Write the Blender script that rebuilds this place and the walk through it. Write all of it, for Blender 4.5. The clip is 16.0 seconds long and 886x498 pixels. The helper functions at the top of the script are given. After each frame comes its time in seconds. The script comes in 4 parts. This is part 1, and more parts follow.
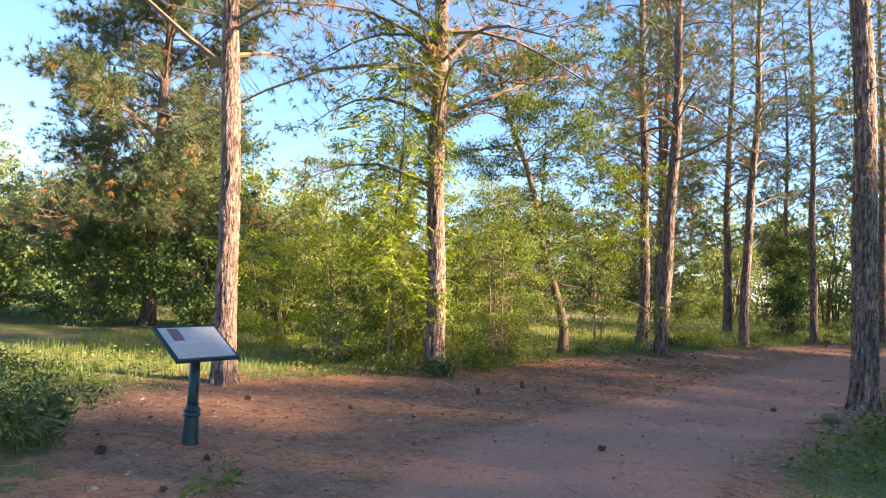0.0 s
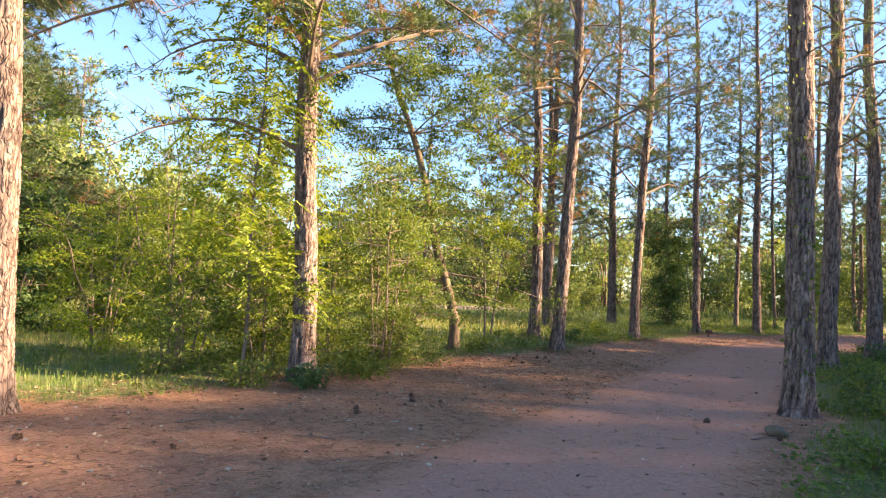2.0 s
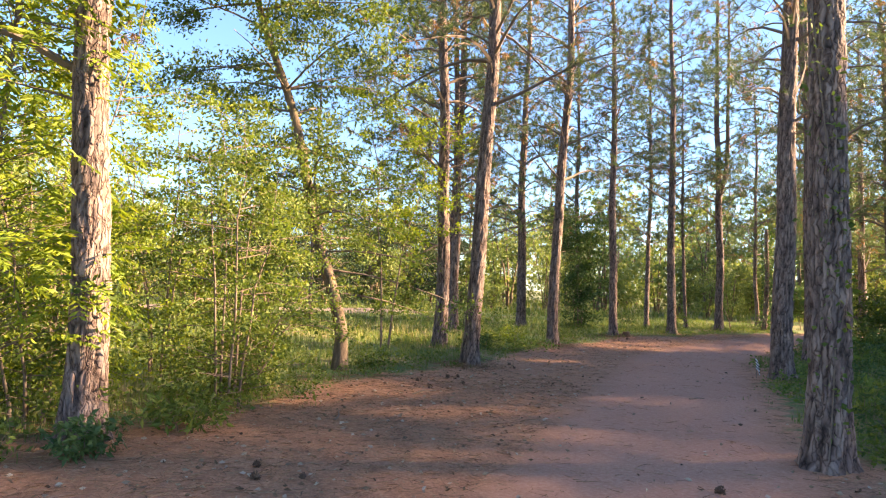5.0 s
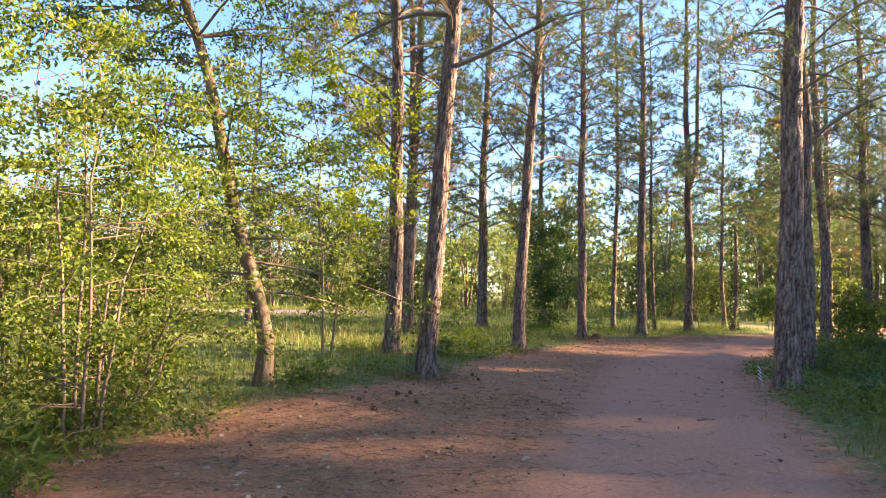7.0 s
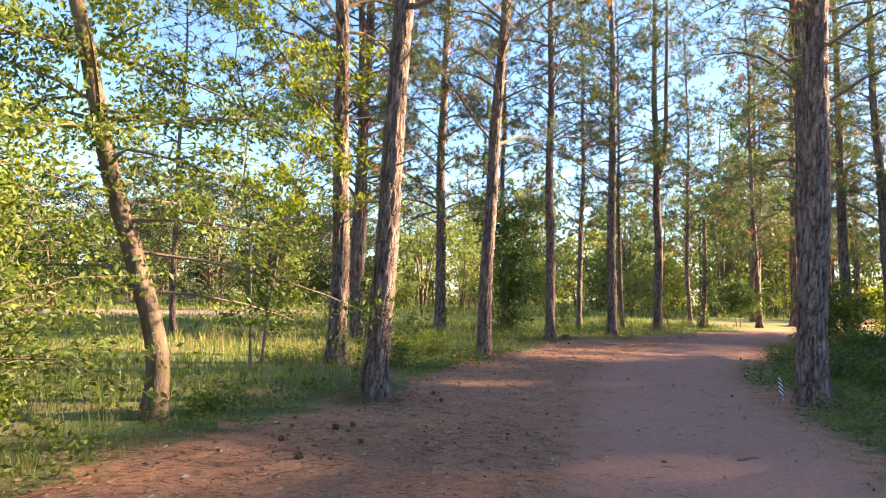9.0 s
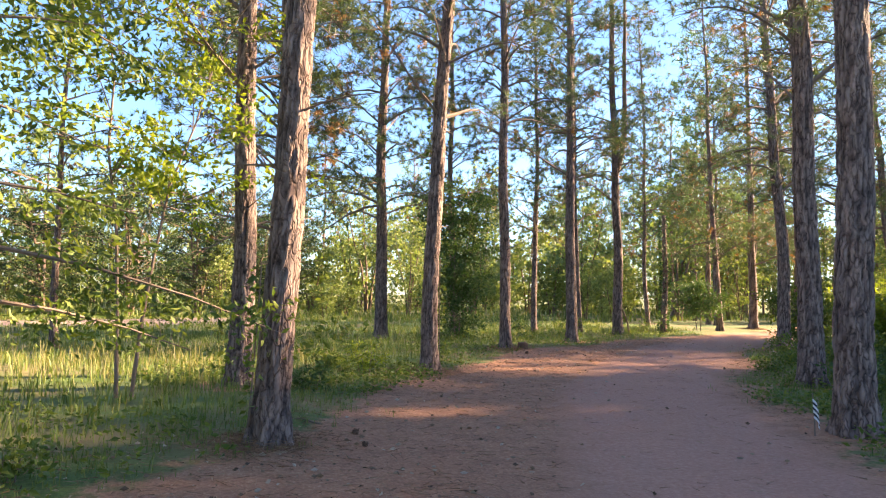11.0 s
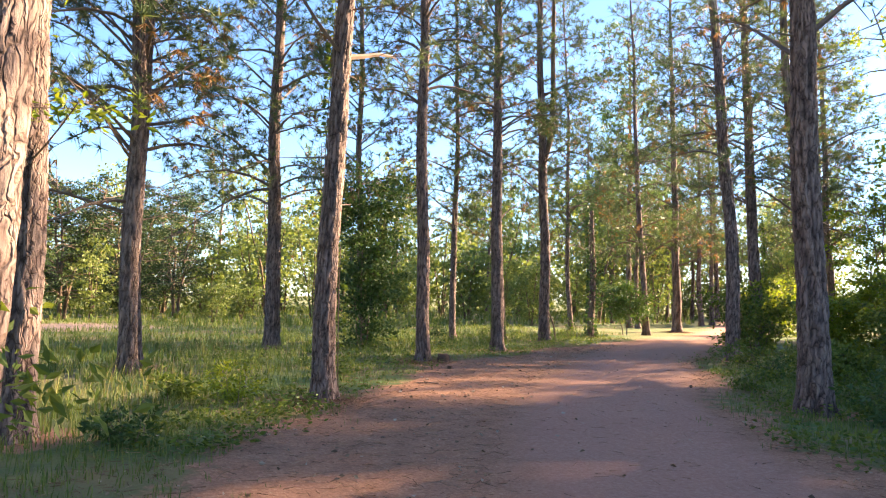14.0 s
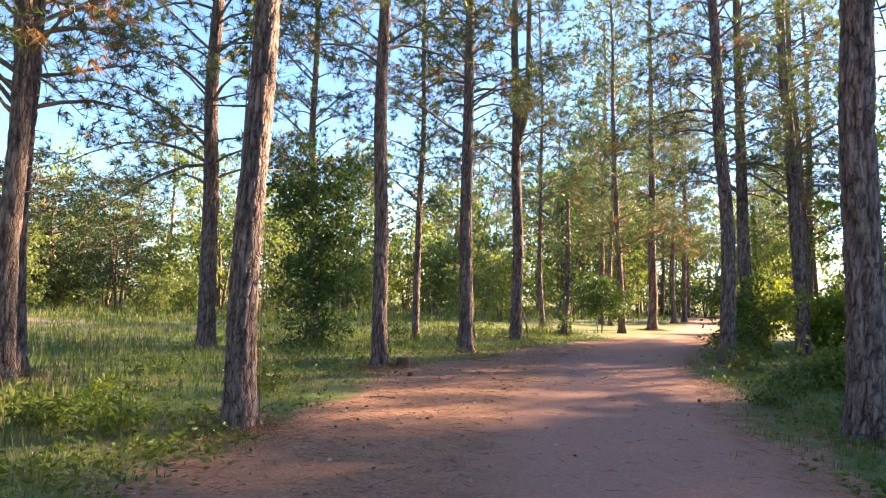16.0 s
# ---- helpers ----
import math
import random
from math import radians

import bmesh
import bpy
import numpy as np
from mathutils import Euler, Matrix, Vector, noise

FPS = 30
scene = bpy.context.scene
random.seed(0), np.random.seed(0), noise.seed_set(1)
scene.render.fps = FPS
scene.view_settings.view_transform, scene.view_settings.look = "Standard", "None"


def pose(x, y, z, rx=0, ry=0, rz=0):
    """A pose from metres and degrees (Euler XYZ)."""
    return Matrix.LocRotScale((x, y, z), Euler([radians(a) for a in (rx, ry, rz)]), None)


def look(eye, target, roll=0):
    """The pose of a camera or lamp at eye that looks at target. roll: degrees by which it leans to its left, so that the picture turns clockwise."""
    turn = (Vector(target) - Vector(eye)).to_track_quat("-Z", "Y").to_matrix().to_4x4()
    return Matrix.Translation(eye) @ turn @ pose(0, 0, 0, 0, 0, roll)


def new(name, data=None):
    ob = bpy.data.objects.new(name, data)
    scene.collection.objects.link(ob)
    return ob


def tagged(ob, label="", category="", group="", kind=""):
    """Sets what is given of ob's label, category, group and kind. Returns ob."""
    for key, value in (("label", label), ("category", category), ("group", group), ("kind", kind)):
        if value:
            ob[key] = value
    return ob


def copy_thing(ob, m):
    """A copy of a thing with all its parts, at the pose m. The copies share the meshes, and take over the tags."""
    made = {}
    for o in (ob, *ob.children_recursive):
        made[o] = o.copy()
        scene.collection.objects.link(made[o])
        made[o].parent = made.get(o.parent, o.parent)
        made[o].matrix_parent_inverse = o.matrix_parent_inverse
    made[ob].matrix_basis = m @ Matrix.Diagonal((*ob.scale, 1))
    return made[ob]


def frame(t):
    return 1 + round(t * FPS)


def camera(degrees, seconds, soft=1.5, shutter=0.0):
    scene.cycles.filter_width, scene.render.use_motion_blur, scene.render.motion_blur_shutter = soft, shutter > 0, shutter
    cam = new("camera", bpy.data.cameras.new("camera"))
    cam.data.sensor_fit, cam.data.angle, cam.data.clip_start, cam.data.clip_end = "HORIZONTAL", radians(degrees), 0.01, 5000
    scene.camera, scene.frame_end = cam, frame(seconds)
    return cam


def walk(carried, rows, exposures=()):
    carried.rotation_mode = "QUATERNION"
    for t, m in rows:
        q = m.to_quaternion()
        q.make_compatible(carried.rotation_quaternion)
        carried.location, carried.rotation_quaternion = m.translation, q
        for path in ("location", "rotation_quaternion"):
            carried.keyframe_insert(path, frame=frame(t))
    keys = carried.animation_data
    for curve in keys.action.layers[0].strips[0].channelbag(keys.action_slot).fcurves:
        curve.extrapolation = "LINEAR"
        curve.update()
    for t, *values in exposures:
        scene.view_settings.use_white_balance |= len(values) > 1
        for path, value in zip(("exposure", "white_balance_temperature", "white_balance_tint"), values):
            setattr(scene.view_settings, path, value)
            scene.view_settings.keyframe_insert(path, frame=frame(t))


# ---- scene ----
cam = camera(66.9, 16.0, soft=1.2)
PATH = [
    (0, (0.87, -1.17, 1.522), (0.678, 0.818, 1.631), 2.7),
    (0.5, (0.825, -0.59, 1.523), (0.696, 1.403, 1.629), 2.6),
    (1, (0.77, -0.055, 1.541), (0.79, 1.942, 1.649), 2.2),
    (1.5, (0.799, 0.471, 1.532), (0.895, 2.466, 1.629), 2.8),
    (2, (0.786, 0.971, 1.509), (0.95, 2.962, 1.605), 2.7),
    (2.5, (0.863, 1.469, 1.466), (1.066, 3.456, 1.568), 2.8),
    (3, (0.924, 2.026, 1.462), (1.158, 4.01, 1.561), 2.7),
    (3.5, (0.976, 2.548, 1.469), (1.255, 4.526, 1.572), 2.8),
    (4, (1.093, 3.101, 1.481), (1.423, 5.071, 1.577), 2.8),
    (4.5, (1.197, 3.631, 1.497), (1.597, 5.588, 1.6), 2.5),
    (7, (1.919, 6.158, 1.417), (2.5, 8.068, 1.535), 2.1),
    (7.5, (2.074, 6.7, 1.414), (2.677, 8.602, 1.535), 2.1),
    (8, (2.219, 7.245, 1.436), (2.863, 9.135, 1.558), 1.8),
    (8.5, (2.432, 7.741, 1.428), (3.11, 9.619, 1.543), 1.9),
    (9, (2.573, 8.257, 1.422), (3.283, 10.123, 1.536), 1.7),
    (11.5, (3.834, 10.909, 1.333), (4.723, 12.695, 1.474), 1.2),
    (12, (3.932, 11.312, 1.354), (4.863, 13.076, 1.498), 1.2),
    (12.5, (4.168, 11.818, 1.355), (5.146, 13.556, 1.5), 1.0),
    (13, (4.459, 12.238, 1.343), (5.475, 13.954, 1.493), 1.3),
    (13.5, (4.73, 12.704, 1.346), (5.785, 14.397, 1.493), 1.1),
    (14, (5.059, 13.144, 1.342), (6.141, 14.82, 1.488), 1.2),
    (14.5, (5.362, 13.56, 1.35), (6.458, 15.227, 1.494), 1.5),
    (15, (5.662, 13.974, 1.356), (6.774, 15.63, 1.502), 1.4),
    (15.5, (5.953, 14.375, 1.357), (7.084, 16.019, 1.5), 1.7),
    (16, (6.231, 14.79, 1.35), (7.397, 16.41, 1.481), 1.6),
]
walk(cam, [(t, look(eye, target, roll)) for t, eye, target, roll in PATH], exposures=[(0, 2.95, 6950, 15), (3, 3.16, 7250, 16), (9, 3.22, 7100, 17), (12, 3.24, 6850, 17), (16, 3.2, 6750, 17)])

# ---------------------------------------------------------------- light
SUN_AZ, SUN_EL = 98.0, 24.0
sky_world = bpy.data.worlds.new("evening_sky")
sky_world.use_nodes = True
scene.world = sky_world
wn = sky_world.node_tree.nodes
sky = wn.new("ShaderNodeTexSky")
sky.sky_type = "NISHITA"
sky.sun_disc = False
sky.sun_elevation, sky.sun_rotation = radians(SUN_EL), radians(SUN_AZ)
sky.dust_density, sky.air_density, sky.ozone_density = 0.1, 1.0, 6.0
wn["Background"].inputs["Strength"].default_value = 0.056
sky_world.node_tree.links.new(sky.outputs["Color"], wn["Background"].inputs["Color"])
sun_to = Vector((math.sin(radians(SUN_AZ)) * math.cos(radians(SUN_EL)), math.cos(radians(SUN_AZ)) * math.cos(radians(SUN_EL)), math.sin(radians(SUN_EL))))
sun = new("sun", bpy.data.lights.new("sun", "SUN"))
sun.data.energy, sun.data.angle, sun.data.color = 4.2, radians(1.5), (1.0, 0.78, 0.52)
sun.matrix_world = look(tuple(sun_to * 80), (0, 0, 0))


# ---------------------------------------------------------------- materials
def shader(name, rough=0.8):
    m = bpy.data.materials.new(name)
    m.use_nodes = True
    b = m.node_tree.nodes["Principled BSDF"]
    b.inputs["Roughness"].default_value = rough
    b.inputs["Specular IOR Level"].default_value = 0.25
    return m, m.node_tree, b


def node(nt, kind, **sets):
    n = nt.nodes.new(kind)
    for k, v in sets.items():
        n.inputs[k.replace("_", " ")].default_value = v
    return n


def noise_tex(nt, coord, scale, detail=4.0, stretch=None, rough=0.6):
    if stretch:
        mp = nt.nodes.new("ShaderNodeMapping")
        mp.inputs["Scale"].default_value = stretch
        nt.links.new(coord, mp.inputs["Vector"])
        coord = mp.outputs["Vector"]
    n = node(nt, "ShaderNodeTexNoise", Scale=scale, Detail=detail, Roughness=rough)
    nt.links.new(coord, n.inputs["Vector"])
    return n.outputs["Fac"]


def ramp(nt, fac, stops):
    r = nt.nodes.new("ShaderNodeValToRGB")
    while len(r.color_ramp.elements) < len(stops):
        r.color_ramp.elements.new(0.5)
    for e, (p, c) in zip(r.color_ramp.elements, stops):
        e.position, e.color = p, (*c, 1)
    nt.links.new(fac, r.inputs["Fac"])
    return r.outputs["Color"]


def blend(nt, fac, a, b, mode="MIX"):
    m = nt.nodes.new("ShaderNodeMix")
    m.data_type, m.blend_type = "RGBA", mode
    for sock, v in ((m.inputs["Factor"], fac), (m.inputs["A"], a), (m.inputs["B"], b)):
        if isinstance(v, (int, float)):
            sock.default_value = v
        elif isinstance(v, tuple):
            sock.default_value = (*v, 1)
        else:
            nt.links.new(v, sock)
    return m.outputs["Result"]


def calc(nt, op, a, b):
    m = nt.nodes.new("ShaderNodeMath")
    m.operation = op
    for sock, v in zip(m.inputs, (a, b)):
        if isinstance(v, (int, float)):
            sock.default_value = v
        else:
            nt.links.new(v, sock)
    return m.outputs[0]


def bump(nt, b, height, strength, distance):
    n = nt.nodes.new("ShaderNodeBump")
    n.inputs["Strength"].default_value, n.inputs["Distance"].default_value = strength, distance
    nt.links.new(height, n.inputs["Height"])
    nt.links.new(n.outputs["Normal"], b.inputs["Normal"])


def coords(nt, which="Object"):
    return nt.nodes.new("ShaderNodeTexCoord").outputs[which]


def bark_material(name, dark, mid, light, moss=0.0, plated=True):
    m, nt, b = shader(name, 0.9)
    co = coords(nt)
    depth = nt.nodes.new("ShaderNodeAttribute")
    depth.attribute_name = "plate"
    plates = noise_tex(nt, co, 9.0, 5, (1.0, 1.0, 0.3))
    fine = noise_tex(nt, co, 60.0, 5, (1.0, 1.0, 0.35))
    large = noise_tex(nt, co, 1.1, 3)
    h = blend(nt, 0.18 if plated else 1.0, depth.outputs["Fac"], plates)
    c = ramp(nt, h, [(0.1, dark), (0.34, mid), (0.8, light)] if plated else [(0.25, dark), (0.45, mid), (0.65, light)])
    c = blend(nt, 0.35, c, ramp(nt, fine, [(0.3, (0.25, 0.22, 0.2)), (0.7, (1, 0.95, 0.9))]), "MULTIPLY")
    c = blend(nt, 0.5, c, ramp(nt, large, [(0.3, (0.75, 0.72, 0.75)), (0.7, (1, 0.96, 0.9))]), "MULTIPLY")
    relief = calc(nt, "ADD", plates, calc(nt, "MULTIPLY", fine, 0.6))
    if plated:
        warp = nt.nodes.new("ShaderNodeTexNoise")
        warp.inputs["Scale"].default_value, warp.inputs["Detail"].default_value = 7.0, 3.0
        nt.links.new(co, warp.inputs["Vector"])
        shift = nt.nodes.new("ShaderNodeVectorMath")
        shift.operation = "MULTIPLY_ADD"
        shift.inputs[1].default_value = (0.1, 0.1, 0.3)
        nt.links.new(warp.outputs["Color"], shift.inputs[0])
        nt.links.new(co, shift.inputs[2])
        mp = nt.nodes.new("ShaderNodeMapping")
        mp.inputs["Scale"].default_value = (1.0, 1.0, 0.17)
        nt.links.new(shift.outputs["Vector"], mp.inputs["Vector"])
        cracks, cells = nt.nodes.new("ShaderNodeTexVoronoi"), nt.nodes.new("ShaderNodeTexVoronoi")
        cracks.feature = "DISTANCE_TO_EDGE"
        for n_ in (cracks, cells):
            n_.inputs["Scale"].default_value = 22.0
            nt.links.new(mp.outputs["Vector"], n_.inputs["Vector"])
        lines = ramp(nt, cracks.outputs["Distance"], [(0.0, (0.16, 0.13, 0.12)), (0.09, (0.7, 0.66, 0.64)), (0.22, (1.0, 1.0, 1.0))])
        broken = noise_tex(nt, co, 11.0, 3)
        c = blend(nt, ramp(nt, broken, [(0.38, (0.15, 0.15, 0.15)), (0.58, (0.85, 0.85, 0.85))]), c, lines, "MULTIPLY")
        tone = nt.nodes.new("ShaderNodeSeparateColor")
        nt.links.new(cells.outputs["Color"], tone.inputs["Color"])
        c = blend(nt, 0.75, c, ramp(nt, tone.outputs["Red"], [(0.0, (0.72, 0.69, 0.7)), (0.5, (1.0, 0.95, 0.92)), (1.0, (1.15, 1.0, 0.93))]), "MULTIPLY")
        relief = calc(nt, "ADD", relief, ramp(nt, cracks.outputs["Distance"], [(0.0, (0, 0, 0)), (0.14, (0.9, 0.9, 0.9))]))
    if moss:
        spots = noise_tex(nt, co, 5.0, 4)
        c = blend(nt, ramp(nt, spots, [(0.55, (0, 0, 0)), (0.65, (moss, moss, moss))]), c, (0.09, 0.11, 0.04))
    nt.links.new(c, b.inputs["Base Color"])
    bump(nt, b, relief, 0.8, 0.02)
    return m


def leaf_material(name, colours, through_colour, share=0.45, rough=0.5):
    """Thin leaves: each island its own tone, and some light let through."""
    m, nt, b = shader(name, rough)
    g = nt.nodes.new("ShaderNodeNewGeometry").outputs["Random Per Island"]
    n = len(colours)
    c = ramp(nt, g, [(i / max(1, n - 1), col) for i, col in enumerate(colours)])
    patch = noise_tex(nt, coords(nt), 1.3, 2)
    c = blend(nt, 0.6, c, ramp(nt, patch, [(0.3, (0.62, 0.7, 0.7)), (0.7, (1.0, 1.0, 0.85))]), "MULTIPLY")
    nt.links.new(c, b.inputs["Base Color"])
    tr = nt.nodes.new("ShaderNodeBsdfTranslucent")
    nt.links.new(blend(nt, 1.0, c, through_colour, "MULTIPLY"), tr.inputs["Color"])
    mix = nt.nodes.new("ShaderNodeMixShader")
    mix.inputs[0].default_value = share
    out = nt.nodes["Material Output"]
    nt.links.new(b.outputs[0], mix.inputs[1])
    nt.links.new(tr.outputs[0], mix.inputs[2])
    nt.links.new(mix.outputs[0], out.inputs["Surface"])
    return m


def plain_material(name, colour, rough=0.5, metal=0.0, wear=0.25, scale=30.0):
    m, nt, b = shader(name, rough)
    co = coords(nt)
    f = noise_tex(nt, co, scale, 5)
    g = noise_tex(nt, co, scale / 7, 3)
    c = blend(nt, wear, colour, ramp(nt, f, [(0.3, tuple(x * 0.5 for x in colour)), (0.7, tuple(min(1, x * 1.4) for x in colour))]))
    c = blend(nt, wear, c, ramp(nt, g, [(0.3, tuple(x * 0.6 for x in colour)), (0.7, colour)]))
    nt.links.new(c, b.inputs["Base Color"])
    b.inputs["Metallic"].default_value = metal
    bump(nt, b, f, 0.15, 0.004)
    return m


BARK = bark_material("pine_bark", (0.04, 0.03, 0.028), (0.18, 0.138, 0.125), (0.36, 0.285, 0.25))
BARK_FAR = bark_material("grey_bark", (0.07, 0.055, 0.05), (0.2, 0.15, 0.13), (0.36, 0.28, 0.23))
BARK_LEAFY = bark_material("smooth_bark", (0.07, 0.052, 0.038), (0.16, 0.115, 0.08), (0.28, 0.2, 0.135), 0.5, plated=False)
TWIG = plain_material("twig_bark", (0.2, 0.145, 0.11), 0.9, 0, 0.5, 12)
NEEDLE = leaf_material("pine_needles", [(0.075, 0.11, 0.055), (0.11, 0.15, 0.075), (0.17, 0.19, 0.1)], (0.95, 1.0, 0.5), 0.35)
NEEDLE_DEAD = leaf_material("dead_needles", [(0.22, 0.12, 0.05), (0.36, 0.2, 0.08), (0.3, 0.2, 0.1)], (1.0, 0.8, 0.5), 0.35)
# yellow green lightened well past the other leaves: sunshine put into the colour
LEAF_BRIGHT = leaf_material("sunlit_leaves", [(0.16, 0.23, 0.028), (0.25, 0.315, 0.035), (0.36, 0.38, 0.05)], (1.0, 1.0, 0.4), 0.5)
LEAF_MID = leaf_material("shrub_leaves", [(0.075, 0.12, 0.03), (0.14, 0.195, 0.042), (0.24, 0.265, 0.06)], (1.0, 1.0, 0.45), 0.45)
LEAF_DARK = leaf_material("dark_leaves", [(0.055, 0.1, 0.035), (0.085, 0.14, 0.045), (0.13, 0.18, 0.06)], (0.9, 1.0, 0.5), 0.35)
# dark leaf tone darkened further to stand for shade on the oaks
LEAF_DEEP = leaf_material("shaded_oak_leaves", [(0.03, 0.055, 0.025), (0.05, 0.08, 0.034), (0.08, 0.11, 0.05)], (0.9, 1.0, 0.5), 0.3)
# far greens made paler: distance haze and missing sunlight mixed into the colour
LEAF_FAR = leaf_material("hazed_far_leaves", [(0.14, 0.19, 0.065), (0.21, 0.26, 0.085), (0.3, 0.32, 0.12)], (1.0, 1.0, 0.5), 0.45)
NEEDLE_FAR = leaf_material("hazed_far_needles", [(0.11, 0.18, 0.085), (0.16, 0.235, 0.11), (0.24, 0.29, 0.14)], (0.95, 1.0, 0.55), 0.35)
GRASS = leaf_material("grass_blades", [(0.1, 0.155, 0.04), (0.15, 0.21, 0.055), (0.2, 0.245, 0.07), (0.29, 0.27, 0.12)], (1.0, 1.0, 0.45), 0.4)
GRASS_DRY = leaf_material("dry_grass", [(0.2, 0.2, 0.06), (0.32, 0.29, 0.11), (0.42, 0.36, 0.18)], (1.0, 0.95, 0.6), 0.4)
LITTER = leaf_material("fallen_needles", [(0.16, 0.085, 0.05), (0.28, 0.15, 0.09), (0.42, 0.28, 0.18)], (1.0, 0.8, 0.6), 0.1, 0.8)
LEAF_FALLEN = leaf_material("fallen_leaves", [(0.1, 0.06, 0.04), (0.3, 0.2, 0.13), (0.55, 0.45, 0.36)], (1.0, 0.8, 0.6), 0.1, 0.8)


def ground_material():
    m, nt, b = shader("forest_ground", 0.95)
    co = coords(nt)
    a1, a2, a3 = (nt.nodes.new("ShaderNodeAttribute") for _ in range(3))
    a1.attribute_name, a2.attribute_name, a3.attribute_name = "straw", "core", "sand"
    big, mid_n = noise_tex(nt, co, 0.5, 5), noise_tex(nt, co, 3.5, 6)
    fine, grit = noise_tex(nt, co, 28.0, 6), noise_tex(nt, co, 140.0, 4)
    fibre = noise_tex(nt, co, 40.0, 6, (1.0, 0.5, 1.0))
    fibre2 = noise_tex(nt, co, 40.0, 6, (0.5, 1.0, 1.0))
    strand = calc(nt, "MAXIMUM", fibre, fibre2)
    straw = ramp(nt, strand, [(0.36, (0.24, 0.118, 0.066)), (0.58, (0.41, 0.212, 0.124)), (0.78, (0.56, 0.345, 0.22))])
    straw = blend(nt, 0.7, straw, ramp(nt, mid_n, [(0.3, (0.6, 0.55, 0.55)), (0.65, (1.0, 0.97, 0.95))]), "MULTIPLY")
    core = ramp(nt, fine, [(0.3, (0.38, 0.19, 0.125)), (0.55, (0.46, 0.24, 0.16)), (0.75, (0.53, 0.3, 0.205))])
    core = blend(nt, 0.5, core, ramp(nt, big, [(0.3, (0.78, 0.74, 0.76)), (0.7, (1.0, 1.0, 1.0))]), "MULTIPLY")
    core = blend(nt, 0.3, core, ramp(nt, grit, [(0.35, (0.5, 0.5, 0.5)), (0.65, (1, 1, 1))]), "MULTIPLY")
    turf = ramp(nt, fine, [(0.3, (0.055, 0.085, 0.025)), (0.6, (0.1, 0.155, 0.04)), (0.8, (0.17, 0.19, 0.07))])
    turf = blend(nt, ramp(nt, big, [(0.4, (0, 0, 0)), (0.65, (0.8, 0.8, 0.8))]), turf, (0.24, 0.17, 0.085))
    sand = ramp(nt, fine, [(0.3, (0.32, 0.2, 0.15)), (0.7, (0.44, 0.31, 0.24))])
    f = calc(nt, "ADD", a1.outputs["Fac"], calc(nt, "MULTIPLY", calc(nt, "SUBTRACT", mid_n, 0.5), 1.1))
    c = blend(nt, ramp(nt, f, [(0.4, (0, 0, 0)), (0.6, (1, 1, 1))]), turf, straw)
    k = calc(nt, "ADD", a2.outputs["Fac"], calc(nt, "MULTIPLY", calc(nt, "SUBTRACT", mid_n, 0.5), 0.7))
    c = blend(nt, ramp(nt, k, [(0.3, (0, 0, 0)), (0.8, (1, 1, 1))]), c, core)
    c = blend(nt, a3.outputs["Fac"], c, sand)
    nt.links.new(c, b.inputs["Base Color"])
    bump(nt, b, calc(nt, "ADD", strand, calc(nt, "MULTIPLY", fine, 0.7)), 0.6, 0.02)
    return m


GROUND = ground_material()


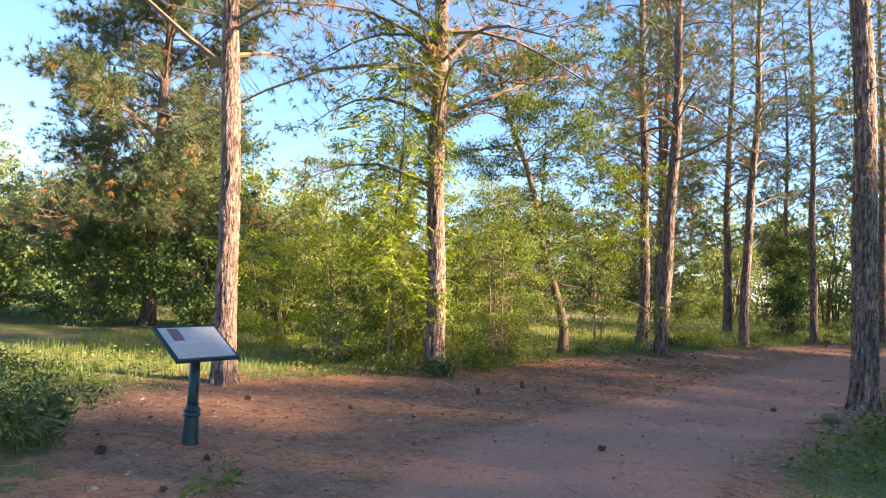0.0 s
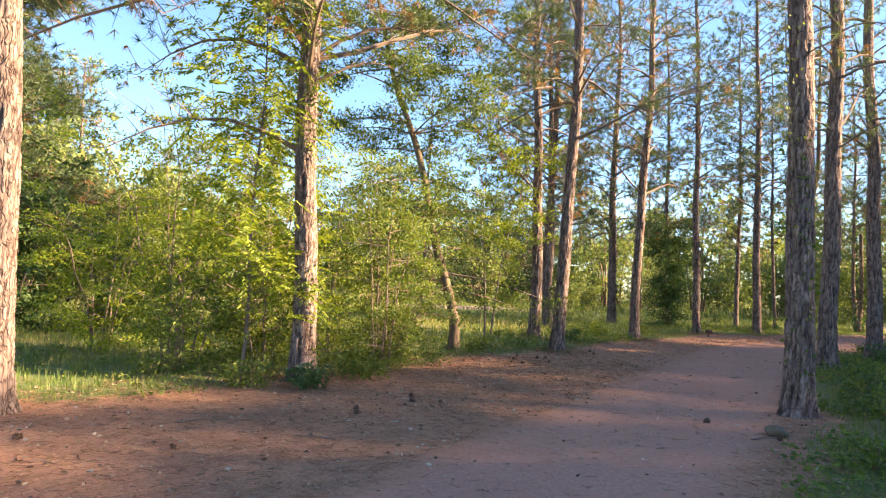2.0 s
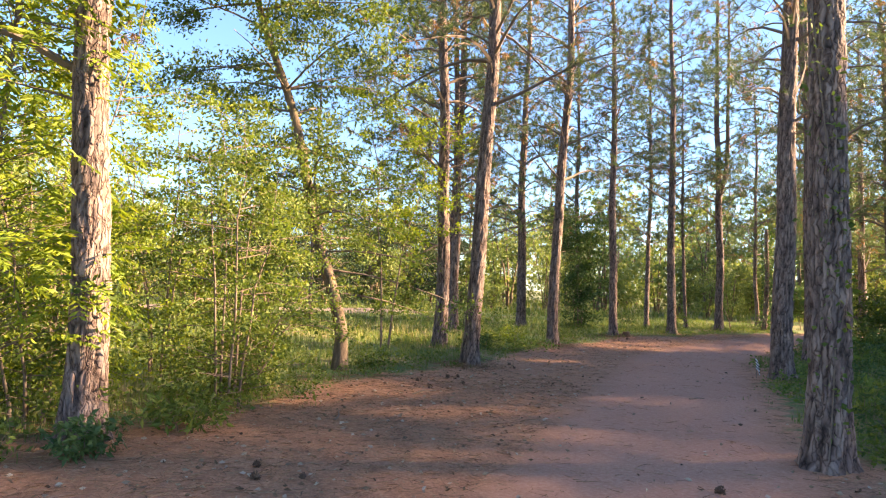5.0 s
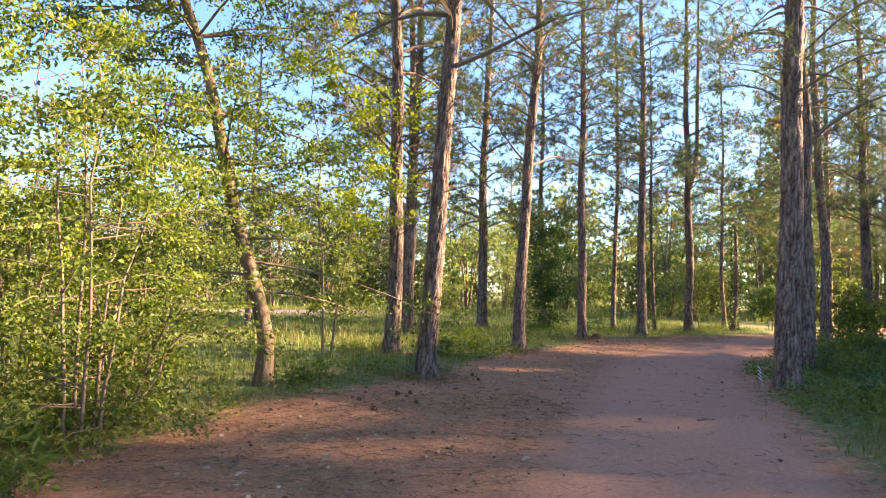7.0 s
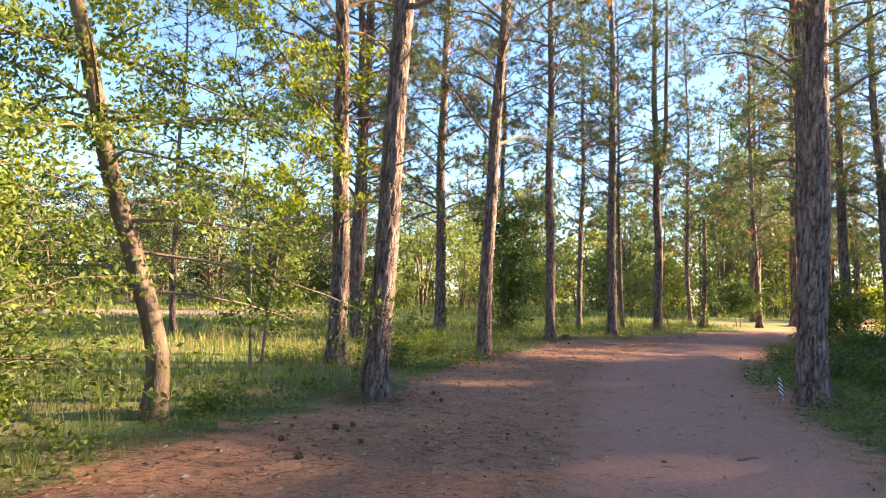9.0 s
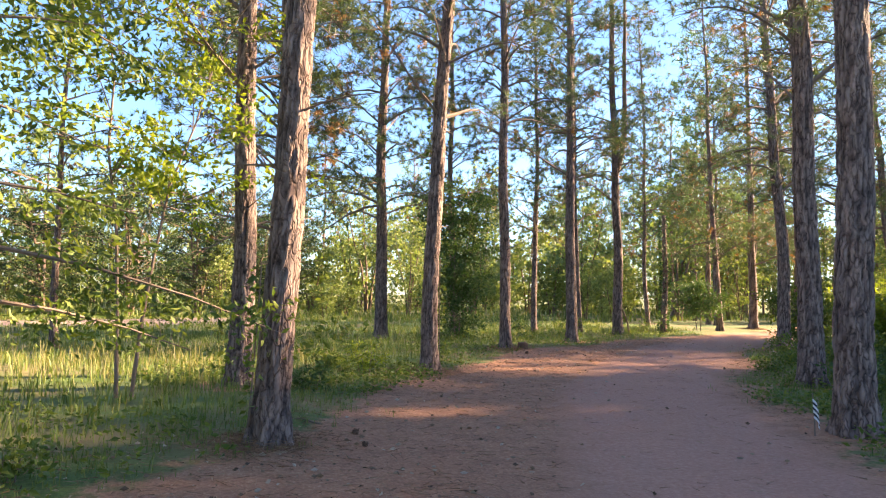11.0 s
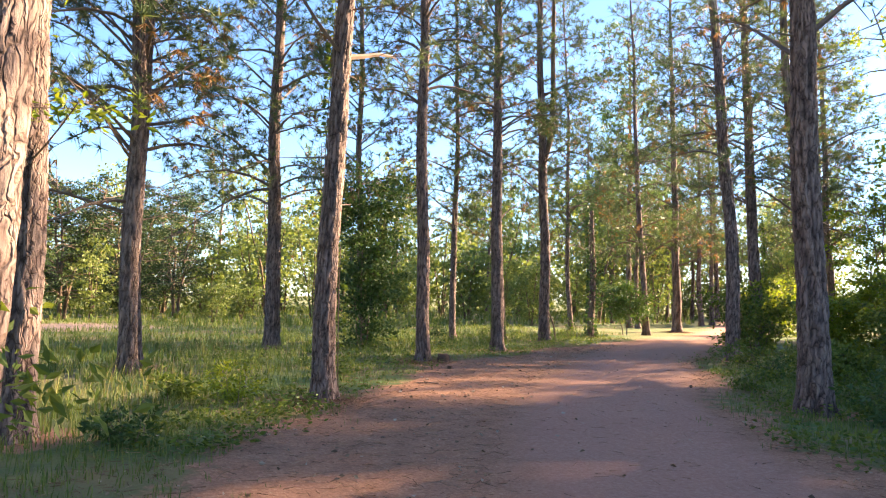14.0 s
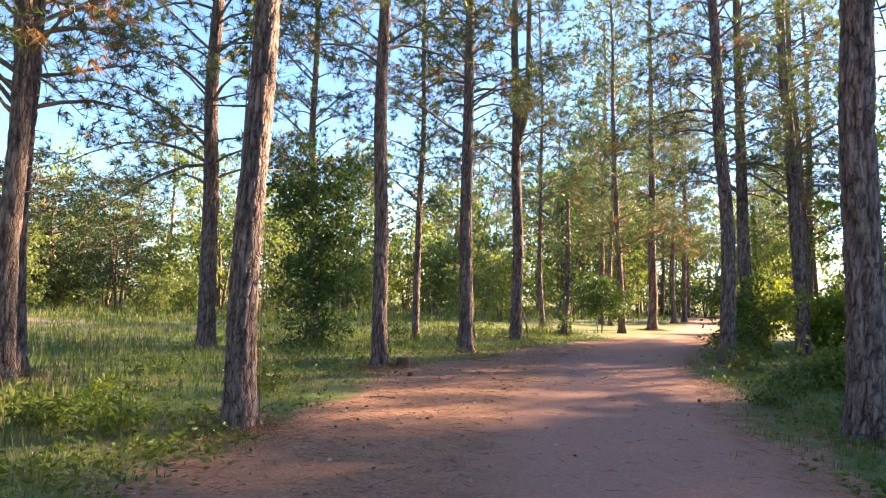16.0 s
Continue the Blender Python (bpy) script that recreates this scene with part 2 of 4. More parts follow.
# ---------------------------------------------------------------- mesh helpers
class Shape:
    """Collects vertices and faces of one mesh."""

    def __init__(self):
        self.v, self.f, self.n = [], [], 0

    def add(self, verts, faces):
        self.v.append(np.asarray(verts, float))
        self.f.append(np.asarray(faces, int) + self.n)
        self.n += len(verts)

    def mesh(self, name, material, smooth=False):
        me = bpy.data.meshes.new(name)
        if self.n:
            v = np.concatenate(self.v)
            loops = np.concatenate([f.ravel() for f in self.f])
            sizes = np.concatenate([np.full(len(f), f.shape[1]) for f in self.f])
            me.vertices.add(len(v)), me.loops.add(len(loops)), me.polygons.add(len(sizes))
            me.vertices.foreach_set("co", v.ravel())
            me.loops.foreach_set("vertex_index", loops)
            me.polygons.foreach_set("loop_start", np.concatenate([[0], np.cumsum(sizes)[:-1]]))
            me.polygons.foreach_set("use_smooth", np.full(len(sizes), smooth))
            me.update(calc_edges=True)
        me.materials.append(material)
        return me

    def tube(self, pts, radii, segs=6, cap=True):
        pts, radii = np.asarray(pts, float), np.asarray(radii, float)
        t = np.gradient(pts, axis=0)
        t /= np.linalg.norm(t, axis=1)[:, None] + 1e-9
        ref = np.array([0.0, 0, 1]) if abs(t[:, 2]).mean() < 0.8 else np.array([1.0, 0, 0])
        s = np.cross(t, ref)
        s /= np.linalg.norm(s, axis=1)[:, None] + 1e-9
        u = np.cross(t, s)
        a = np.arange(segs) * 2 * np.pi / segs
        ring = np.cos(a)[None, :, None] * s[:, None] + np.sin(a)[None, :, None] * u[:, None]
        v = (pts[:, None] + ring * radii[:, None, None]).reshape(-1, 3)
        i = np.arange(len(pts) - 1)[:, None] * segs
        j = np.arange(segs)[None]
        k = (j + 1) % segs
        self.add(v, np.stack([i + j, i + k, i + segs + k, i + segs + j], -1).reshape(-1, 4))
        if cap and segs > 2:
            base = self.n - segs
            self.f.append(np.array([[base + x for x in range(segs)]]))

    def leaves(self, at, way, length, width, rng, fold=0.25):
        """Folded four-cornered leaves at the points, along the ways."""
        at, way = np.asarray(at, float), np.asarray(way, float)
        n = len(at)
        if not n:
            return
        way = way / (np.linalg.norm(way, axis=1)[:, None] + 1e-9)
        s = np.cross(way, rng.normal(size=(n, 3)))
        s /= np.linalg.norm(s, axis=1)[:, None] + 1e-9
        up = np.cross(s, way)
        ln = (length * rng.uniform(0.6, 1.25, n))[:, None]
        w = ln * width / length / 2
        mid = at + way * ln * 0.45 + up * ln * fold * 0.3
        v = np.stack([at, mid + s * w, at + way * ln, mid - s * w], 1).reshape(-1, 3)
        self.add(v, np.arange(n * 4).reshape(-1, 4))

    def blades(self, at, way, length, width, rng):
        """Thin three-cornered needles or blades."""
        at, way = np.asarray(at, float), np.asarray(way, float)
        n = len(at)
        if not n:
            return
        s = np.cross(way, rng.normal(size=(n, 3)))
        s *= (width / 2) / (np.linalg.norm(s, axis=1)[:, None] + 1e-9)
        v = np.stack([at - s, at + s, at + way * np.broadcast_to(length, (n,))[:, None]], 1).reshape(-1, 3)
        self.add(v, np.arange(n * 3).reshape(-1, 3))

    def lathe(self, profile, segs=24, at=(0, 0, 0)):
        p = np.asarray(profile, float)
        a = np.arange(segs) * 2 * np.pi / segs
        v = np.stack([p[:, 0, None] * np.cos(a), p[:, 0, None] * np.sin(a), np.repeat(p[:, 1, None], segs, 1)], -1).reshape(-1, 3) + np.array(at)
        i, j = np.arange(len(p) - 1)[:, None] * segs, np.arange(segs)[None]
        k = (j + 1) % segs
        self.add(v, np.stack([i + j, i + k, i + segs + k, i + segs + j], -1).reshape(-1, 4))


def part(name, shape, material, parent, label="", smooth=False):
    me = shape.mesh(name, material, smooth) if isinstance(shape, Shape) else shape
    ob = new(name, me)
    ob.parent = parent
    return tagged(ob, label)


def thing(name, at, label, category, group="", kind=""):
    ob = new(name)
    ob.matrix_basis = pose(*at)
    ob.empty_display_size = 0.2
    return tagged(ob, label, category, group, kind)


def unit(v):
    return v / (np.linalg.norm(v, axis=-1, keepdims=True) + 1e-9)


# ---------------------------------------------------------------- trees
def trunk_mesh(dia, height, lean, rng, bend=0.05, detail=36, tip=0.25, flare=0.35, relief=1.9, material=None):
    """A tapered trunk with bark plates. Returns its mesh and the function of its centre line."""
    ph = rng.uniform(0, 6.28, 4)
    lean = np.asarray(lean, float)

    def centre(z):
        z = np.asarray(z, float)
        x = lean[0] * z + bend * (np.sin(z * 0.55 + ph[0]) - np.sin(ph[0])) + bend * 0.4 * (np.sin(z * 1.5 + ph[1]) - np.sin(ph[1]))
        y = lean[1] * z + bend * (np.sin(z * 0.5 + ph[2]) - np.sin(ph[2])) + bend * 0.4 * (np.sin(z * 1.3 + ph[3]) - np.sin(ph[3]))
        return np.stack([x, y, z], -1)

    def radius(z):
        return dia / 2 * (1 - (1 - tip) * np.clip(z / height, 0, 1) ** 1.1) + dia * flare * np.exp(-np.maximum(z, 0) / 0.22) * 0.6

    near = min(height, 7.5)
    zs = np.concatenate([[-0.15], np.arange(0, near, 0.055 if detail > 40 else 0.1 if detail > 20 else 0.25), np.linspace(near, height, 22)])
    seg = detail
    c, r = centre(zs), radius(zs)
    a = np.arange(seg) * 2 * np.pi / seg
    off = rng.uniform(0, 50)
    plate = np.zeros((len(zs), seg))
    for i, z in enumerate(zs):
        for j in range(seg):
            x, y = math.cos(a[j]), math.sin(a[j])
            wob = 0.3 * noise.noise((x * 2 + off, y * 2, z * 4))
            dist, _ = noise.voronoi((x * 3.9 * (1 + 0.1 * wob) + off, y * 3.9 + wob, z * 2.6 + off + wob))
            gap = min(1.0, (dist[1] - dist[0]) * 3.2)
            n2 = noise.noise((x * 8 + off, y * 8 + 7, z * 7.5))
            plate[i, j] = gap * 0.85 + 0.15 * min(1.0, abs(n2) * 4)
    buttress = 1 + 0.12 * np.exp(-np.maximum(zs, 0) / 0.25)[:, None] * np.sin(a * 5 + ph[0])[None]
    rr = r[:, None] * buttress * (1 + relief * 0.1 * (plate - 0.75))
    v = np.stack([c[:, 0, None] + rr * np.cos(a), c[:, 1, None] + rr * np.sin(a), np.repeat(c[:, 2, None], seg, 1)], -1)
    s = Shape()
    i, j = np.arange(len(zs) - 1)[:, None] * seg, np.arange(seg)[None]
    k = (j + 1) % seg
    s.add(v.reshape(-1, 3), np.stack([i + j, i + k, i + seg + k, i + seg + j], -1).reshape(-1, 4))
    top = s.n - seg
    s.f.append(np.array([[top + x for x in range(seg)]]))
    me = s.mesh("trunk", material or BARK, True)
    me.attributes.new("plate", "FLOAT", "POINT").data.foreach_set("value", np.clip(plate, 0, 1).ravel().astype(np.float32))
    return me, centre, radius


def pine(name, at, dia, lean, height, seed, crown_from=5.0, reach=2.2, density=1.0, detail=42, label="", group="pines", dead=0.1, dead_from=2.5, needle=0.19, limbs_extra=(), fork=None, per=23, bark=None, mesh_width=0.012, twigs=True, foliage=None):
    rng = np.random.default_rng(seed)
    tree = thing(name, (*at, 0), label or "tall straight pine with scaly grey brown bark", "pine tree", group)
    me, centre, radius = trunk_mesh(dia, height, lean, rng, detail=detail, material=bark)
    part("trunk", me, None, tree, "furrowed scaly pine bark")
    wood, green, brown, bare = Shape(), Shape(), Shape(), Shape()
    if fork:
        z0, out = fork
        zs = np.linspace(z0, height * 0.95, 12)
        p = centre(zs) + np.outer(1 - np.exp(-(zs - z0) / 1.2), np.array([out[0], out[1], 0]))
        second = Shape()
        second.tube(p, np.linspace(dia * 0.3, dia * 0.08, 12), 12)
        part("second_stem", second, BARK_LEAFY, tree, smooth=True)
    if twigs:
        crown_from -= 0.7
        density *= 1.2
    z = crown_from
    limbs = [tuple(l) for l in limbs_extra]
    while z < height - 0.2:
        up = (z - crown_from) / max(0.1, height - crown_from)
        turn = rng.uniform(0, 6.28)
        count = rng.integers(2, 5)
        for i in range(count):
            ln = reach * (1.15 - 0.75 * up) * rng.uniform(0.5, 1.15)
            limbs.append((z + rng.uniform(-0.12, 0.12), turn + (i + rng.uniform(-0.3, 0.3)) * 6.28 / count, ln, rng.uniform(-0.1, 0.5) + 0.3 * up, 1.0))
        z += rng.uniform(0.35, 0.7) / max(0.5, density ** 0.5)
    for zl, az, ln, rise, leafy in limbs:
        o = centre(zl)
        d = np.array([math.cos(az), math.sin(az), 0])
        t = np.linspace(0, 1, 6)
        curl = rng.uniform(-0.35, 0.35)
        sidev = np.array([-d[1], d[0], 0])
        p = o + np.outer(t * ln, d) + np.outer(np.sin(t * 2.5) * curl * 0.25 * ln, sidev)
        p[:, 2] += ln * (rise * t + 0.16 * np.sin(t * 3.0 + curl * 4) - 0.12 * t ** 2)
        r0 = min(0.045, 0.012 + 0.011 * ln)
        if twigs:
            wood = Shape()
        wood.tube(p, np.linspace(r0, 0.006, 6), 4 if twigs else 3, cap=False)
        for q in range(max(3, int(ln * 5.5 * density))):
            s = 1.0 if q == 0 else rng.uniform(0.25, 1.0) ** 0.8
            i0 = min(4, int(s * 5))
            b = p[i0] + (p[i0 + 1] - p[i0]) * (s * 5 - i0)
            tw = unit(d * rng.uniform(0.2, 1.0) + sidev * rng.normal() * 0.9 + np.array([0, 0, rng.uniform(-0.3, 0.9)]))
            tl = rng.uniform(0.2, 0.75) * (0.6 + 0.25 * ln)
            tip = b + tw * tl + np.array([0, 0, 0.12 * tl])
            if twigs:
                wood.tube([b, tip], [0.008, 0.003], 3, cap=False)
            if rng.random() > leafy:
                continue
            ends = [tip]
            for _ in range(1 + int(tl > 0.4)):
                ends.append(b + tw * tl * rng.uniform(0.45, 0.9) + rng.normal(size=3) * 0.14)
            brown_tuft = rng.random() < dead
            for cpt in ends:
                m = int(per * rng.uniform(0.6, 1.1))
                way = unit(tw * 0.55 + rng.normal(size=(m, 3)) * 0.75 + np.array([0, 0, 0.1]))
                dst = brown if brown_tuft else green
                if brown_tuft:
                    way = unit(way + np.array([0, 0, -1.1]))
                dst.blades(np.repeat(cpt[None], m, 0), way, needle * rng.uniform(0.6, 1.05, m), mesh_width, rng)
        if twigs:
            part("limb", wood, TWIG, tree)
    z = dead_from
    while z < crown_from + 1.5:
        bare = Shape()
        az, ln = rng.uniform(0, 6.28), rng.uniform(0.15, 1.3)
        d = np.array([math.cos(az), math.sin(az), 0])
        o = centre(z)
        t = np.linspace(0, 1, 4)
        p = o + np.outer(t * ln, d)
        p[:, 2] += ln * (rng.uniform(-0.1, 0.35) * t + rng.uniform(-0.25, 0.1) * t ** 2)
        bare.tube(p, np.linspace(0.014, 0.004, 4), 4, cap=False)
        for _ in range(int(ln * 3)):
            s = rng.uniform(0.4, 1)
            b = o + d * ln * s + np.array([0, 0, (p[-1, 2] - p[0, 2]) * s])
            w = unit(d * 0.7 + rng.normal(size=3) * 0.6)
            bare.tube([b, b + w * rng.uniform(0.1, 0.35)], [0.005, 0.002], 3, cap=False)
        z += rng.uniform(0.25, 0.7)
        if twigs:
            part("dead_branch", bare, TWIG, tree)
    if not twigs:
        tagged(part("branchwork", wood, TWIG, tree), kind="stuff")
    part("crown", green, foliage or NEEDLE, tree, "dark green needle tufts")
    if brown.n:
        part("dead_needles", brown, NEEDLE_DEAD, tree, "hanging orange brown dead needles")
    return tree


def leafy(name, at, height, spread, seed, label, category="shrub", stems=4, leaves=4000, leaf=(0.095, 0.05), material=None, low=0.03, clumps=60, droop=0.2, group="", trunk=None, girth=0.02, flat=1.0, clump=0.33, twigs=True):
    """A shrub or small tree: stems that branch, and a crown of leaf clumps with gaps."""
    rng = np.random.default_rng(seed)
    tree = thing(name, (*at, 0), label, category, group)
    wood, green = Shape(), Shape()
    tips = []
    for i in range(stems):
        az = i * 6.28 / stems + rng.uniform(-0.5, 0.5)
        out = spread * rng.uniform(0.15, 0.75) * (0.25 if trunk else 1)
        top = np.array([math.cos(az) * out, math.sin(az) * out, height * rng.uniform(0.7, 1.0)])
        foot = np.array([math.cos(az), math.sin(az), 0]) * 0.06 * stems ** 0.5
        t = np.linspace(0, 1, 7)
        p = foot + np.outer(t, top) * np.stack([t ** 0.4, t ** 0.4, np.ones(7)], 1) + rng.normal(size=(7, 3)) * 0.04 * spread * t[:, None] * [1, 1, 0.2]
        p[0, 2] = -0.05
        one = Shape()
        one.tube(p, np.linspace(girth, girth * 0.2, 7), 6, cap=False)
        part("stem", one, BARK_LEAFY if girth > 0.03 else TWIG, tree, smooth=True)
        tips.append(p)
    cl = []
    for c in range(clumps):
        p = tips[rng.integers(len(tips))]
        s = rng.uniform(low, 1.0)
        i0 = min(5, int(s * 6))
        b = p[i0] + (p[i0 + 1] - p[i0]) * (s * 6 - i0)
        az = rng.uniform(0, 6.28)
        env = math.sin(math.pi * min(1, 0.18 + 0.72 * (b[2] / height))) ** 0.6
        ln = spread * rng.uniform(0.2, 0.95) * env
        d = np.array([math.cos(az), math.sin(az), rng.uniform(-0.1, 0.5)])
        e = b + d * ln
        e[2] = max(0.08, e[2] - droop * ln * rng.uniform(0, 1))
        m = (b + e) / 2 + np.array([0, 0, 0.1 * ln])
        if twigs:
            wood.tube([b, m, e], [girth * 0.3, girth * 0.2, 0.003], 4, cap=False)
        cl.append((m, e, d))
    per = max(4, leaves // max(1, len(cl)))
    for m, e, d in cl:
        q = rng.uniform(0.0, 1.0, per)[:, None] ** 0.7
        sz = rng.uniform(0.6, 1.3)
        pts = m + (e - m) * q + rng.normal(size=(per, 3)) * clump * sz * np.array([0.55, 0.55, 0.32 * flat])
        pts[:, 2] = np.maximum(pts[:, 2], 0.03)
        way = d * 0.6 + rng.normal(size=(per, 3)) * 0.7 + np.array([0, 0, -droop])
        green.leaves(pts, way, leaf[0], leaf[1], rng)
    if twigs:
        tagged(part("twigwork", wood, TWIG, tree), kind="stuff")
    part("crown", green, material or LEAF_MID, tree)
    return tree


# ---------------------------------------------------------------- ground
LEFT = [(-3.4, -8), (-2.9, 0), (-2.74, 3.48), (-3.84, 6.69), (-2.95, 8.34), (-0.44, 10.93), (2.3, 14.3), (4.5, 16.5), (8.1, 20.6), (12, 24.5), (16.4, 26.6), (22.2, 29.2), (29.3, 31.4), (45, 41), (72, 59.5)]
RIGHT = [(2.6, -8), (2.6, 2), (3.05, 4.36), (4.4, 6.4), (6.1, 8.6), (6.9, 10.0), (8.4, 12.1), (9.6, 13.9), (11.7, 16.9), (14.2, 19.3), (18.5, 22.8), (28.3, 28.5), (46, 38.5), (73, 57)]
DIRT = [(-10, 36.5), (-3, 38.2), (3, 39.8), (7.5, 41.5)]


def line_distance(p, line):
    best = np.full(len(p), 1e9)
    for a, b in zip(line, line[1:]):
        a, b = np.array(a, float), np.array(b, float)
        t = np.clip(((p - a) @ (b - a)) / ((b - a) @ (b - a)), 0, 1)
        best = np.minimum(best, np.linalg.norm(p - a - t[:, None] * (b - a), axis=1))
    return best


def inside(p):
    ring = LEFT + RIGHT[::-1]
    odd = np.zeros(len(p), bool)
    for a, b in zip(ring, ring[1:] + ring[:1]):
        if a[1] == b[1]:
            continue
        cross = (a[1] > p[:, 1]) != (b[1] > p[:, 1])
        odd ^= cross & (p[:, 0] < (b[0] - a[0]) * (p[:, 1] - a[1]) / (b[1] - a[1]) + a[0])
    return odd


def edge(p):
    """Metres inside the straw-covered trail; negative outside it."""
    d = np.minimum(line_distance(p, LEFT), line_distance(p, RIGHT))
    return np.where(inside(p), d, -d) + 0.28 * soft_noise(p, 1.1, 61) + 0.14 * soft_noise(p, 3.4, 62)


def soft_noise(p, scale, seed):
    r = np.random.default_rng(seed)
    out = np.zeros(len(p))
    for _ in range(6):
        a, ph = r.uniform(0, 6.28), r.uniform(0, 6.28)
        k = scale * r.uniform(0.6, 1.7)
        out += np.sin((p[:, 0] * math.cos(a) + p[:, 1] * math.sin(a)) * k + ph)
    return out / 6


def height(p):
    e = edge(p)
    rough = 0.03 * soft_noise(p, 0.9, 3) + 0.016 * soft_noise(p, 3.1, 4)
    return rough * np.where(e > 0.3, 0.6, 1.0) - 0.02 * np.clip(e, 0, 1)


xs = np.concatenate([[-900, -400, -180, -90, -50, -32], np.arange(-20, 44, 0.25), [46, 50, 58, 70, 95, 140, 220, 400, 900]])
ys = np.concatenate([[-900, -400, -180, -90, -50, -28, -16], np.arange(-8, 48, 0.25), [50, 54, 62, 75, 100, 150, 240, 400, 900]])
gx, gy = np.meshgrid(xs, ys)
gp = np.stack([gx.ravel(), gy.ravel()], 1)
fade = np.exp(-np.maximum(0, np.linalg.norm(gp - [12, 20], axis=1) - 40) / 20)
g = Shape()
ii, jj = np.meshgrid(np.arange(len(ys) - 1), np.arange(len(xs) - 1), indexing="ij")
q = (ii * len(xs) + jj).ravel()
g.add(np.column_stack([gp, height(gp) * fade]), np.stack([q, q + 1, q + len(xs) + 1, q + len(xs)], 1))
me = g.mesh("ground", GROUND, True)
PINES = [(-3.01, 8.06), (-0.36, 10.71), (5.15, 20.3), (4.87, 16.57), (8.5, 21.1), (6.1, 9.25), (12.3, 25.1), (16.0, 27.3), (20.0, 30.0), (10.45, 14.9), (13.75, 17.8), (19.8, 23.0), (6.9, 25.8)]
halo = np.min([np.linalg.norm(gp - np.array(t), axis=1) for t in PINES], axis=0)
e = edge(gp)
straw = np.clip(0.5 + e * 0.75 + 0.25 * soft_noise(gp, 1.6, 8), 0, 1)
straw = np.maximum(straw, np.clip(1.15 - halo * 1.1, 0, 0.85))
core = np.clip(1.6 - np.abs(line_distance(gp, RIGHT) - 1.65) * 0.95, 0, 1) * np.clip(e * 2, 0, 1)
sand = np.clip(2.3 - line_distance(gp, DIRT) * 0.8 + 1.1 * soft_noise(gp, 1.2, 5), 0, 0.85) * np.clip(-e * 2, 0, 1)
for nm, val in (("straw", straw), ("core", core), ("sand", sand)):
    me.attributes.new(nm, "FLOAT", "POINT").data.foreach_set("value", val.astype(np.float32))
tagged(new("ground", me), "flat woodland ground with a pine straw trail between grass", "ground", kind="structure")


# ---------------------------------------------------------------- the pines along the trail
TALL = "tall straight pine with scaly grey brown bark beside the trail"
pine("pine_tree", (-3.05, 8.1), 0.31, (-0.03, -0.01), 16, 11, 5.6, 2.4, 0.8, dead=0.25, dead_from=4.2, label="pine with lit orange bark behind the information sign")
pine("pine_tree", (-0.36, 10.75), 0.34, (-0.008, 0.0), 16, 12, 5.2, 3.0, 0.9, dead=0.3, dead_from=3.0,
     label="pine with long bare limbs rising out of green shrubs",
     limbs_extra=[(4.5, 3.1, 5.2, 0.16, 0.35), (4.4, 0.3, 1.3, 0.2, 0.2), (5.0, 2.6, 2.6, 0.9, 0.3), (5.3, 0.9, 2.0, 0.8, 0.3), (3.2, 3.4, 2.6, 0.05, 0.2), (5.1, 3.6, 3.4, 0.5, 0.4)])
pine("pine_tree", (5.15, 20.3), 0.33, (-0.03, 0.005), 16, 13, 5.0, 2.2, 0.9, needle=0.24, mesh_width=0.018, label=TALL)
pine("pine_tree", (6.77, 25.2), 0.29, (-0.024, 0.006), 15, 14, 4.6, 2.0, 0.9, detail=28, needle=0.24, mesh_width=0.018, label=TALL)
pine("pine_tree", (4.87, 16.57), 0.31, (0.016, -0.004), 17, 15, 6.2, 2.2, 0.8, label="pine with dark deeply furrowed bark at the trail edge")
pine("pine_tree", (8.5, 21.2), 0.29, (0.02, -0.006), 16, 16, 5.6, 2.0, 0.8, label="pine with sunlit reddish bark and straw heaped at its foot")
pine("pine_tree", (6.12, 9.25), 0.36, (-0.022, 0.012), 17, 17, 7.0, 1.7, 0.7, dead_from=3.8, label="thick pine with cracked bark and small vines beside the trail")
pine("pine_tree", (12.35, 25.1), 0.28, (-0.022, 0.014), 16, 18, 6.0, 1.8, 0.8, needle=0.24, mesh_width=0.018, label=TALL)
pine("pine_tree", (15.9, 27.2), 0.33, (-0.016, 0.012), 16, 19, 6.2, 2.0, 0.8, detail=28, needle=0.24, mesh_width=0.018, label=TALL)
pine("pine_tree", (18.62, 30.4), 0.16, (-0.026, 0.02), 13, 20, 4.6, 1.5, 0.8, detail=28, needle=0.24, mesh_width=0.018, label="slender young pine behind the trail")
pine("pine_tree", (19.95, 29.95), 0.36, (-0.017, 0.016), 17, 21, 5.6, 2.0, 0.8, detail=28, needle=0.24, mesh_width=0.018, label="forked pine at the trail edge", fork=(5.8, (0.45, -0.2)))
pine("pine_tree", (25.86, 34.9), 0.22, (-0.016, 0.015), 15, 22, 4.2, 1.9, 1.0, detail=20, needle=0.24, mesh_width=0.015, label="slender pine standing in the grass")
pine("pine_tree", (10.45, 14.9), 0.38, (-0.009, 0.01), 17, 23, 5.6, 2.2, 0.8, dead_from=4.6, label="thick pine beside the trail with a small flag at its foot")
pine("pine_tree", (27.1, 31.8), 0.27, (-0.026, 0.032), 15, 24, 3.8, 2.0, 0.85, detail=20, needle=0.24, mesh_width=0.015, label="pine where the trail bends")
pine("pine_tree", (30.8, 33.2), 0.4, (-0.009, 0.012), 16, 25, 4.2, 2.6, 0.95, detail=20, needle=0.24, mesh_width=0.015, label="sunlit pine where the trail bends")
pine("pine_tree", (39.9, 38.5), 0.32, (-0.009, 0.013), 16, 26, 4.6, 2.2, 0.85, detail=16, needle=0.24, mesh_width=0.015, label="distant pine beside the trail")
